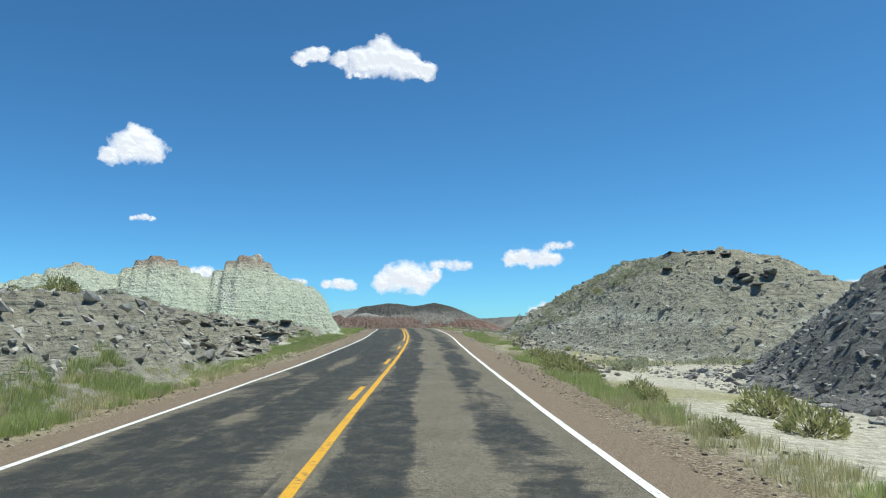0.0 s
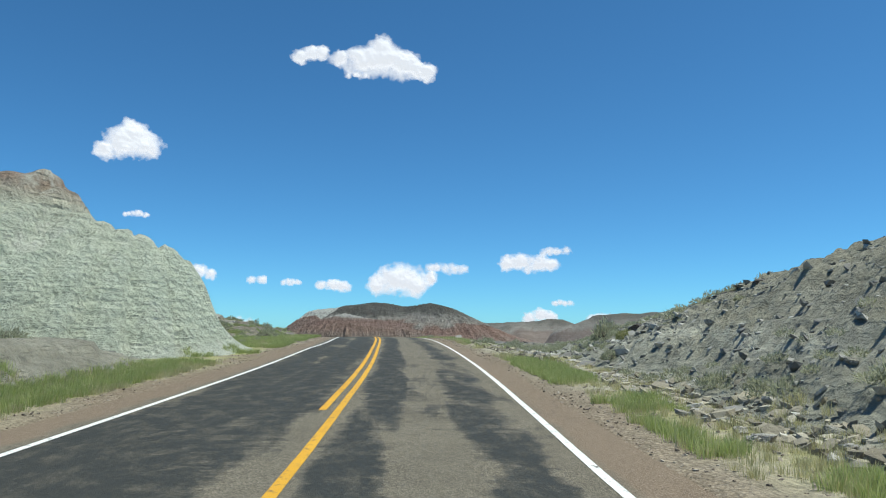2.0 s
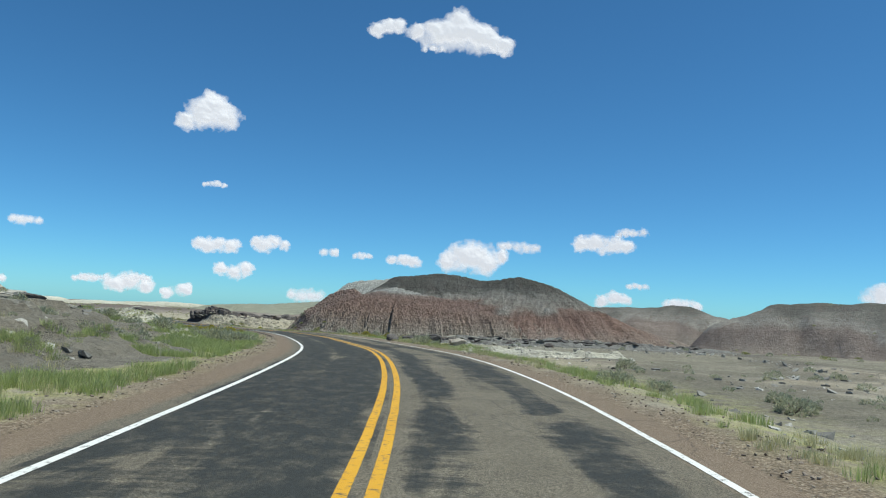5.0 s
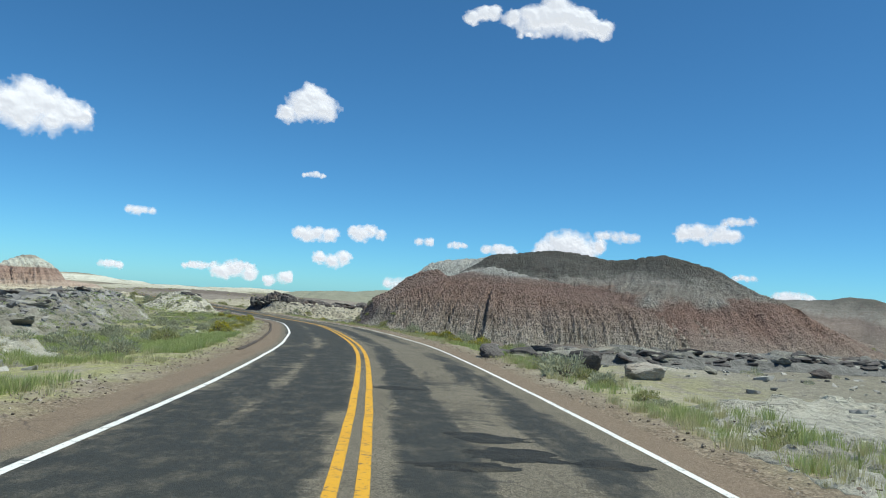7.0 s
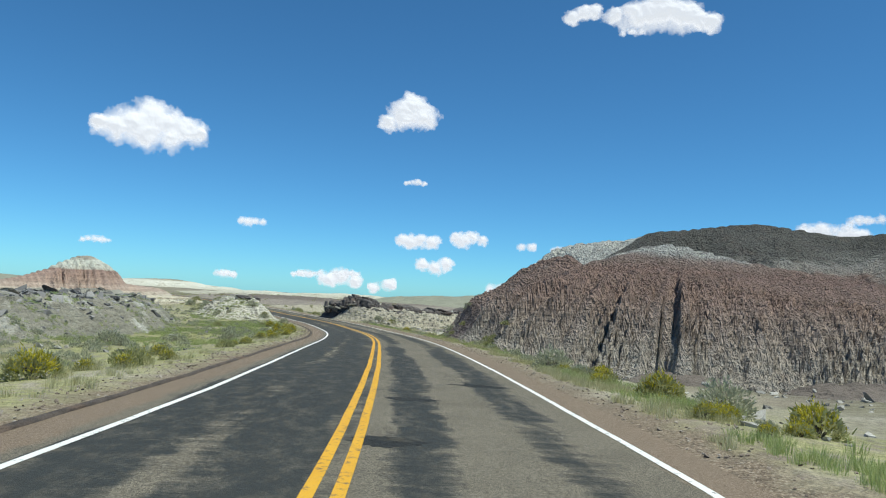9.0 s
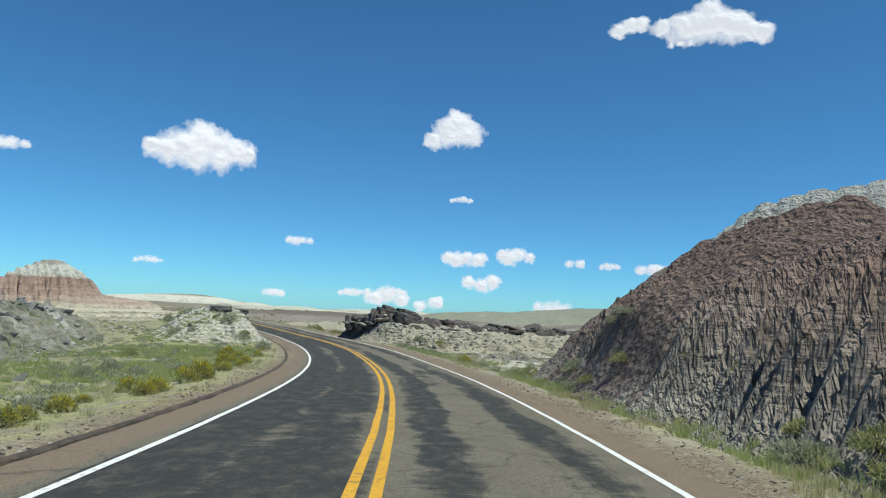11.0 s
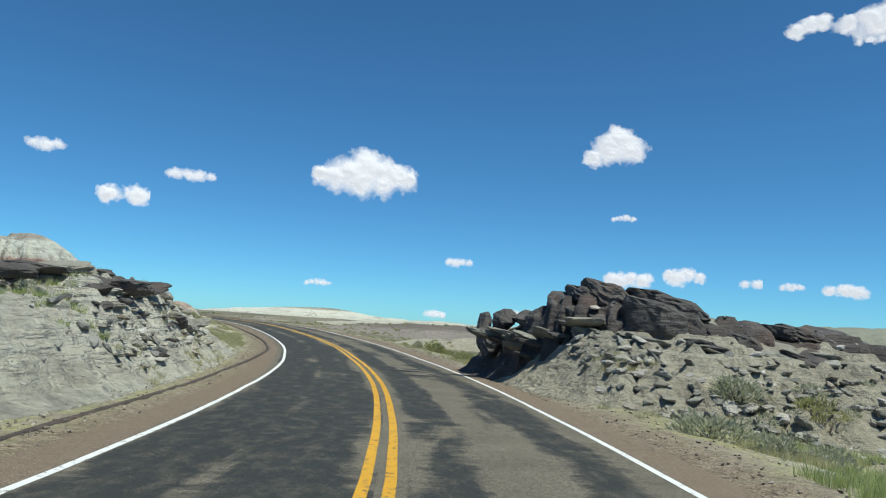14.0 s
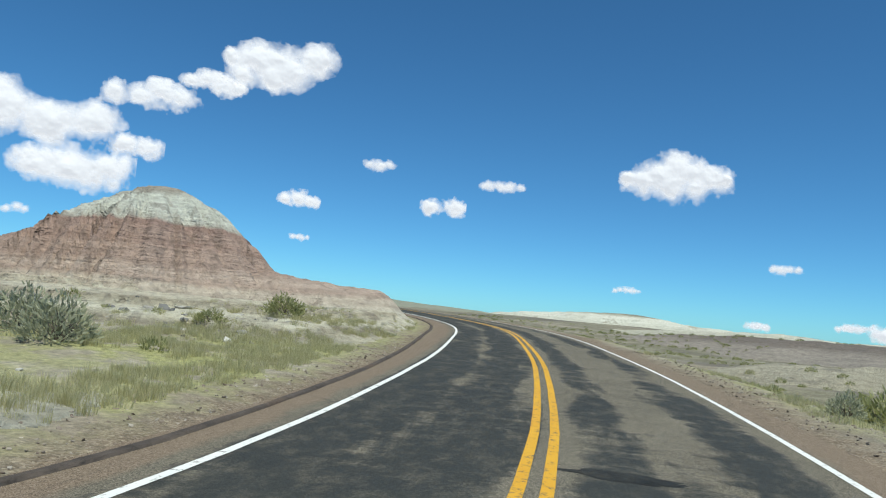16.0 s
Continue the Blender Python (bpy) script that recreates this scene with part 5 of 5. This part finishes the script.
# pale stones along the road's edge
for i in range(290):
    s_ = R.uniform(22, 84)
    m_ = -6.2 - abs(R.normal(0, .8)) - .25 * math.sin(s_ * .35)
    x, y, _ = road_at(s_, m_)
    z = float(surface_z(x, y)[0])
    k = R.uniform(.06, .15)
    ob = block("stone", None, SMALL["pale" if R.random() < .75 else "grey"][R.integers(6)], float(x), float(y), z + k * .25, (k * 1.3, k, k * .7), R.uniform(0, 180), (R.normal(0, 12), R.normal(0, 12)))
    tagged(ob, "pale angular stone lying along the road shoulder", "stone", "stones along the road shoulder")


def stuff(name, bases, x, y, size, mat, label, category, rng, sink=.0, squash=.6, tilt=.3, zs=None):
    """Many small pieces as one mesh: each a turned, scaled copy of one of a few base shapes."""
    z = surface_z(x, y) if zs is None else zs
    pick = rng.integers(len(bases), size=len(x))
    V, F, o = [], [], 0
    for b, (v, f) in enumerate(bases):
        i = np.where(pick == b)[0]
        if not len(i):
            continue
        a = rng.uniform(0, 2 * np.pi, len(i))
        c, s = np.cos(a)[:, None], np.sin(a)[:, None]
        k = size[i][:, None]
        vx, vy, vz = v[:, 0] * k, v[:, 1] * k * rng.uniform(.7, 1, (len(i), 1)), v[:, 2] * k * squash
        tx, ty = rng.normal(0, tilt, (len(i), 1)), rng.normal(0, tilt, (len(i), 1))
        w = np.stack([vx * c - vy * s + x[i][:, None], vx * s + vy * c + y[i][:, None], vz + vx * tx + vy * ty + z[i][:, None] - sink * k], -1)
        V.append(w.reshape(-1, 3))
        F.append((f[None] + (np.arange(len(i)) * len(v))[:, None, None] + o).reshape(-1, f.shape[1]))
        o += len(i) * len(v)
    me = mesh_from(name, np.concatenate(V), np.concatenate(F), [mat], smooth=False)
    return tagged(new(name, me), label, category, kind="stuff")


def band(rng, n, s0, s1, m0, m1):
    x, y, _ = road_at(rng.uniform(s0, s1, n), rng.uniform(min(m0, m1), max(m0, m1), n))
    return x, y


BUFF = m_stones("buff_stones", [(0, (.17, .15, .115)), (.4, (.27, .24, .185)), (.75, (.37, .33, .255)), (1, (.47, .43, .34))])
PEBBLE = [rock_shape(500 + k, 8, ICO1) for k in range(5)]
rg = np.random.default_rng(21)
xa, ya = band(rg, 3200, -4, 32, -8.8, -22)
xb, yb = band(rg, 6000, 32, 100, -6.6, -22)
x, y = np.concatenate([xa, xb]), np.concatenate([ya, yb])
stuff("hillside_stones", PEBBLE, x, y, rg.gamma(2.0, .026, len(x)) + .02, STONE_MIX, "loose grey stones on a shale slope", "stones", rg)
x, y = band(rg, 2600, -4, 26, -9.5, -19)
stuff("hillside_stones", PEBBLE, x, y, rg.gamma(2.0, .03, len(x)) + .025, DARK_MIX, "loose dark stones on a shale slope", "stones", rg)
x, y = band(rg, 9000, -4, 62, 6.4, 19)
free = ~bare(x, y)
x, y = x[free], y[free]
stuff("bank_stones", PEBBLE, x, y, rg.gamma(1.8, .042, len(x)) + .02, STONE_MIX, "loose grey stones on a broken bank", "stones", rg)
xa, ya = band(rg, 5200, 62, 262, -6.5, -34)
xb, yb = band(rg, 4200, 76, 300, 7.5, 34)
x, y = np.concatenate([xa, xb]), np.concatenate([ya, yb])
keep = (fbm(x * .13, y * .13, 3, 61) > -.05) & ~bare(x, y)
x, y = x[keep], y[keep]
stuff("desert_stones", PEBBLE, x, y, rg.gamma(1.5, .05, len(x)) + .03, STONE_MIX, "loose stones on the desert floor", "stones", rg)
ss_ = rg.uniform(26, 86, 3400)
x, y, _ = road_at(ss_, -np.interp(ss_, [26, 60, 70, 86], [6.5, 6.3, 5.7, 5.9]) - np.abs(rg.normal(0, .62, 3400)))
stuff("shoulder_stones", PEBBLE, x, y, rg.gamma(2.5, .026, 3400) + .025, BUFF, "buff rounded stones heaped along the road shoulder", "stones", rg, squash=.7)
x, y = band(rg, 7000, -6, 300, 4.2, 5.6)
xr, yr = band(rg, 8000, -6, 300, -4.2, -6.2)
x, y = np.concatenate([x, xr]), np.concatenate([y, yr])
GRAVEL = m_stones("shoulder_gravel", [(0, (.13, .10, .08)), (.5, (.24, .195, .16)), (1, (.38, .34, .29))])
stuff("shoulder_gravel", [rock_shape(520 + k, 7, ICO1) for k in range(2)], x, y, rg.uniform(.012, .04, len(x)), GRAVEL, "loose gravel on the road shoulder", "gravel", rg)
u = rg.uniform(0, 1, 3200)
xr = np.interp(u, [0, .33, .7, 1], [-44, -56, -70, -84]) + rg.normal(.8, 2.6, 3200)
yr = np.interp(u, [0, .33, .7, 1], [152, 172, 196, 214]) + rg.normal(-.4, 2.2, 3200)
stuff("ridge_rubble", PEBBLE, xr, yr, rg.gamma(2.0, .09, 3200) + .05, DARK_MIX, "grey rubble along a low ridge", "stones", rg, squash=.45)
xm, ym = rg.normal(-79, 4.2, 1500), rg.normal(233, 4.2, 1500)
xl, yl = rg.uniform(-78, -32, 4200), rg.uniform(236, 276, 4200)
x, y = np.concatenate([xm, xl]), np.concatenate([ym, yl])
_, mm, _ = to_road(x, y)
near = np.abs(mm) > 6.2
stuff("outcrop_rubble", PEBBLE, x[near], y[near], rg.gamma(1.8, .035, near.sum()) + .02, STONE_MIX, "grey rubble round low rock outcrops", "stones", rg)


# ---- plants ----
SAGE = m_leaf("sage_leaves", [(0, (.27, .28, .185)), (.5, (.38, .39, .265)), (1, (.49, .49, .36))], .48)
OLIVE = m_leaf("olive_leaves", [(0, (.23, .245, .10)), (.5, (.34, .345, .155)), (1, (.46, .44, .23))], .48)
GOLD = m_leaf("rabbitbrush_flowers", [(0, (.30, .28, .04)), (.6, (.50, .43, .045)), (1, (.62, .52, .07))])
DRY = m_leaf("dry_grass", [(0, (.38, .36, .18)), (.5, (.52, .485, .27)), (1, (.64, .60, .38))], .5)
LUSH = m_leaf("green_grass", [(0, (.28, .35, .11)), (.5, (.40, .46, .18)), (1, (.54, .56, .29))], .55)
TWIG = m_rock("grey_twigs", (.10, .085, .07), (.22, .19, .16))


def leaf_cloud(rng, n, r, h, size, lean=.5, gap=.25):
    """Many small leaves on a rounded, uneven dome."""
    d = rng.normal(size=(n, 3))
    d[:, 2] = np.abs(d[:, 2]) * .9 + .02
    d /= np.linalg.norm(d, axis=1)[:, None]
    lump = 1 + .28 * vnoise(d[:, 0] * 2.4 + 5, d[:, 1] * 2.4 + d[:, 2] * 2, int(rng.integers(999))) + .15 * vnoise(d[:, 0] * 6, d[:, 1] * 6 + d[:, 2] * 5, int(rng.integers(999)))
    rad = rng.uniform(.45, 1.0, n) ** .45 * lump
    p = d * rad[:, None] * (r, r, h)
    up = d * .8 + rng.normal(0, .45, (n, 3)) + (0, 0, lean)
    up /= np.linalg.norm(up, axis=1)[:, None]
    side = np.cross(up, rng.normal(size=(n, 3)))
    side /= np.linalg.norm(side, axis=1)[:, None] + 1e-9
    ln, wd = rng.uniform(.6, 1.5, (n, 1)) * size, rng.uniform(.14, .30, (n, 1)) * size
    v = np.stack([p - side * wd, p + side * wd, p + side * wd * .35 + up * ln, p - side * wd * .35 + up * ln], 1)
    return v.reshape(-1, 3), np.arange(n * 4).reshape(-1, 4)


def twigs(rng, n, r, h):
    V, F = [], []
    for k in range(n):
        a, t = rng.uniform(0, 2 * math.pi), rng.uniform(.1, .95)
        tip = np.array([math.cos(a) * r * t, math.sin(a) * r * t, h * rng.uniform(.55, 1.0) * math.sqrt(1 - t * t * .8)])
        midp = tip * .5 + rng.normal(0, .06, 3) * r
        w = .012 * h / .6
        ring = [np.array([math.cos(q) * w, math.sin(q) * w, 0]) for q in (0, 2.1, 4.2)]
        o = len(V)
        V += [p * 1.4 + (0, 0, -.04) for p in ring] + [midp + p for p in ring] + [tip]
        for q in range(3):
            e = (q + 1) % 3
            F += [(o + q, o + e, o + 3 + e), (o + q, o + 3 + e, o + 3 + q), (o + 3 + q, o + 3 + e, o + 6)]
    return np.array(V), np.array(F)


def shrub(seed, r, h, leaves, size, mat, flowers=0, label=""):
    rng = np.random.default_rng(seed)
    ob = new("shrub")
    ob.empty_display_size = .2
    part("stem", mesh_from("stem", *twigs(rng, 26, r * .95, h), [TWIG]), None, ob)
    part("foliage", mesh_from("foliage", *leaf_cloud(rng, leaves, r, h, size), [mat], smooth=False), None, ob)
    if flowers:
        v, f = leaf_cloud(rng, flowers, r * .95, h * 1.02, size * .7)
        top = v.reshape(-1, 4, 3)[:, 0, 2] > h * .35
        part("blossom", mesh_from("blossom", v, f[top], [GOLD], smooth=False), None, ob, "small yellow flower heads")
    return tagged(ob, label, "shrub", "roadside shrubs")


KINDS = [
    shrub(1, .55, .55, 760, .095, SAGE, 0, "grey-green sagebrush shrub on sandy ground"),
    shrub(2, .60, .50, 820, .09, OLIVE, 0, "olive-green desert shrub beside the road"),
    shrub(3, .48, .62, 700, .10, OLIVE, 900, "rabbitbrush shrub with yellow flowers beside the road"),
    shrub(4, .70, .48, 900, .085, SAGE, 0, "low grey sagebrush shrub with bare twigs"),
    shrub(5, .62, .80, 1000, .10, SAGE, 0, "tall grey-green shrub with thin stems"),
]
for k, ob in enumerate(KINDS):
    px_, py_, _ = road_at(-30.0 - 3 * k, 9.0)
    ob.location = (float(px_), float(py_), float(surface_z(px_, py_)[0]) - .03)


def plant(kind, x, y, k, yaw, stretch=1.0):
    z = float(surface_z(x, y)[0])
    ob = copy_thing(KINDS[kind], Matrix.Identity(4))
    ob.matrix_basis = pose(float(x), float(y), z - .03 * k, 0, 0, yaw) @ Matrix.Diagonal((k, k, k * stretch, 1))
    return ob


rp = np.random.default_rng(33)
# shrubs that stand out beside the road: distance along, distance to the left, kind, size
for s_, m_, kind, k in ((11.3, -7.3, 1, .9), (13.3, -7.6, 1, 1.0), (14.6, -5.9, 1, .55), (16.5, -6.1, 1, .7), (10.4, -5.6, 1, .5), (25.5, -8.3, 3, 1.0), (21.5, -5.9, 1, .95), (24, -5.8, 1, 1.1), (26.5, -5.9, 1, .95), (30, -5.9, 1, 1.0),
                        (52.5, 8.6, 3, 1.1), (47, 9.2, 3, .9), (56.5, 9.0, 3, .8), (272.5, 9.2, 4, 1.9), (270.5, 11.6, 4, 1.6), (279.5, 9.8, 4, 1.1), (281.5, 12.0, 4, 1.2), (290.5, 8.6, 1, 1.2), (226.5, 8.0, 2, 1.0), (219.5, 7.4, 2, .9),
                        (226, -10.2, 1, 1.5), (222, -8.2, 1, .9), (164, -7.4, 4, .9), (161.5, -8.0, 2, 1.0), (166, -7.0, 2, .8), (172, -7.2, 2, .9), (167.5, 7.2, 2, .55), (171, 7.0, 2, .6), (270.5, -8.2, 1, 1.1), (284, -8.0, 1, 1.6), (286.5, -8.6, 1, 1.3)):
    x, y, _ = road_at(s_, m_)
    plant(kind, x, y, k, rp.uniform(0, 360))
for i in range(46):
    s_ = rp.uniform(158, 236)
    m_ = 6.0 + abs(rp.normal(0, .8)) if i % 4 else -6.0 - abs(rp.normal(0, .5))
    if i % 4 == 0:
        s_ = rp.uniform(156, 176)
    x, y, _ = road_at(s_, m_)
    plant(2, x, y, rp.uniform(.35, .75), rp.uniform(0, 360), .85)
placed = 0
while placed < 125:
    s_ = rp.uniform(4, 296)
    left = rp.random() < .5
    m_ = rp.uniform(5.9, 13.5) if left else -rp.uniform(5.8, 15)
    if left and s_ < 62 and rp.random() < .8:
        continue
    if not left and s_ < 26 and m_ < -8:
        continue
    if not left and 172 < s_ < 215 and m_ < -7.8:
        continue
    x, y, _ = road_at(s_, m_)
    if not left and (150 < s_ < 224 and m_ < -7.2 or 132 < s_ < 160 and m_ < -6.6):
        continue
    if float(fbm(x * .15, y * .15, 3, 71)) < -.12 or bare(np.atleast_1d(x), np.atleast_1d(y))[0]:
        continue
    gold = 150 < s_ < 235 and abs(m_) < 8.2
    plant(2 if gold and rp.random() < .6 else int(rp.choice([0, 1, 3, 4], p=[.35, .3, .25, .1])), x, y, rp.uniform(.55, 1.25) * (.55 if not left and s_ < 72 and m_ < -7.5 else 1), rp.uniform(0, 360), rp.uniform(.8, 1.15))
    placed += 1

# a row of sage along the shoulder
for i in range(64):
    s_ = rp.uniform(132, 246)
    x, y, _ = road_at(s_, -6.0 - abs(rp.normal(0, .75)))
    plant(int(rp.choice([0, 1, 1, 3])), x, y, rp.uniform(.35, .75), rp.uniform(0, 360), rp.uniform(.8, 1.1))

# scrub farther off, past counting
FARBUSH = [leaf_cloud(np.random.default_rng(60 + k), 170, .55, .42, .13) for k in range(4)]
xs, ys = [], []
for n, s0, s1, m0, m1 in ((1250, 28, 100, -7.5, -14.5), (500, 62, 150, -13, -45), (1700, 62, 165, 7.5, 40), (1700, 165, 262, 8.5, 45), (620, 205, 262, -7.5, -32), (380, 262, 380, 8, 40), (1500, 262, 400, -7.5, -60), (140, 0, 55, 10, 22), (500, 100, 300, 40, 110), (420, 80, 200, -40, -110)):
    x, y = band(rp, n, s0, s1, m0, m1)
    xs.append(x), ys.append(y)
x, y = np.concatenate(xs), np.concatenate(ys)
on_butte = (((x + 8) / 29) ** 2 + ((y - 206) / 28) ** 2 < 1) | (np.hypot(x + 34, y - 212) < 11)
ok = (fbm(x * .09, y * .09, 3, 81) > -.2) & ~on_butte
sr_, mr_, _ = to_road(x, y)
ok &= (np.abs(mr_) > 6.6) & ~((sr_ > 126) & (sr_ < 200) & (mr_ < 0) & (mr_ > -45) & (rp.random(len(x)) < .8))
ok &= ~bare(x, y) & ~((x > -46) & (x < -7) & (y > 54) & (y < 78)) & (np.hypot(x + 130, y - 253) > 15) & (np.hypot(x + 120, y - 247) > 9)
x, y = x[ok], y[ok]
half = len(x) * 3 // 5
stuff("desert_scrub", FARBUSH, x[:half], y[:half], rp.uniform(.22, .7, half), SAGE, "low grey-green sagebrush scattered over the desert", "scrub", rp, .03, 1.0, .05)
stuff("desert_scrub", FARBUSH, x[half:], y[half:], rp.uniform(.22, .7, len(x) - half), OLIVE, "low olive scrub scattered over the desert", "scrub", rp, .03, 1.0, .05)


def tuft(seed, n, h, spread):
    rng = np.random.default_rng(seed)
    V, F = [], []
    for k in range(n):
        a, b = rng.uniform(0, 2 * math.pi), rng.uniform(0, 2 * math.pi)
        base = np.array([math.cos(a), math.sin(a), 0]) * rng.uniform(0, spread)
        side = np.array([math.cos(b), math.sin(b), 0]) * rng.uniform(.003, .007)
        hh = h * rng.uniform(.55, 1.15)
        out = np.array([math.cos(a), math.sin(a), 0]) * rng.uniform(.05, .5) * hh
        o = len(V)
        V += [base - side, base + side, base + out * .4 + side * .8 + (0, 0, hh * .6), base + out * .4 - side * .8 + (0, 0, hh * .6), base + out + (0, 0, hh)]
        F += [(o, o + 1, o + 2), (o, o + 2, o + 3), (o + 3, o + 2, o + 4)]
    return np.array(V), np.array(F)


TUFTS = [tuft(k, 44, .26, .22) for k in range(5)]


def grass(name, areas, mat, label, seed, lo=.6, hi=1.3):
    rng = np.random.default_rng(seed)
    xs, ys = [], []
    for n, s0, s1, m0, m1 in areas:
        s_ = rng.uniform(s0, s1, n)
        m_ = rng.uniform(min(m0, m1), max(m0, m1), n)
        x, y, _ = road_at(s_, m_)
        ok = fbm(x * .5, y * .5, 3, seed) + fbm(s_ * .1, m_ * .1, 2, seed + 3) * .6 > np.where((s_ < 62) & (m_ > 0), -.3, -.02)
        ok &= ~bare(x, y) & (((s_ - 276) / 6) ** 2 + ((m_ + 8.6) / 3.2) ** 2 > 1)
        xs.append(x[ok]), ys.append(y[ok])
    x, y = np.concatenate(xs), np.concatenate(ys)
    return stuff(name, TUFTS, x, y, rng.uniform(lo, hi, len(x)), mat, label, "grass", rng, .02, 1.0, .05)


grass("roadside_grass", [(3000, -4, 21, 4.75, 6.8), (120, 21, 38, 5.4, 6.3), (2000, 38, 62, 5.1, 6.9), (8500, 64, 112, 4.8, 13), (5500, 128, 160, 5.6, 14), (1400, 112, 128, 5.2, 9), (700, 0, 34, -5.0, -6.1), (2600, 34, 66, -4.9, -6.4), (300, 74, 86, -5.2, -6.7), (3800, 205, 262, 6.4, 16), (1500, 236, 266, -6.4, -12), (900, 86, 150, -5.2, -7), (2600, 150, 246, -5.5, -7.6), (4200, 160, 236, 7.5, 22)], LUSH, "green grass beside the road", 5, .5, 1.0)
grass("dry_roadside_grass", [(900, -4, 21, 4.7, 6.6), (200, 21, 38, 4.7, 6.4), (700, 38, 62, 4.9, 6.6), (3600, 66, 215, 5.0, 14), (500, 0, 30, -4.9, -5.9), (3200, 30, 160, -4.9, -7.6), (3400, 200, 300, -5.2, -9.0), (4600, 205, 320, 5.4, 13), (2400, 270, 296, 5.4, 11), (2600, 232, 266, -6.2, -13), (1400, 160, 205, -5.0, -6.6)], DRY, "dry yellow grass beside the road", 6, .35, .85)


# ---- the low asphalt kerb ----
def kerb(s0, s1):
    ss = np.arange(s0, s1, .4)
    mk = np.interp(ss, [146, 165, 223, 246, 258, 273, 281, 300], [4.35, 4.15, 4.5, 4.9, 4.75, 3.95, 4.0, 4.5])
    prof = [(0, -.12), (.01, .05), (.04, .09), (.13, .095), (.19, .05), (.23, -.12)]
    rows = []
    for dm, dz in prof:
        wob = .03 * fbm(ss * .7, ss * 0 + dm * 3, 3, 15)
        x, y, z = road_at(ss, mk + dm + wob)
        chip = np.where(vnoise(ss * .33, ss * 0 + 2, 8) > .62, .05, 0.0) if dz > .1 else 0.0
        rows.append(np.stack([x, y, z - .075 + dz + .015 * fbm(ss * 1.9, ss * 0 + dm * 9, 3, 16) - chip], -1))
    v = np.stack(rows, 1)
    me = mesh_from("kerb", v.reshape(-1, 3), grid_faces(len(ss), len(prof))[:, ::-1], [BERM])
    return tagged(new("kerb", me), "low worn asphalt kerb along the road shoulder", "kerb", kind="structure")


kerb(146, 330)
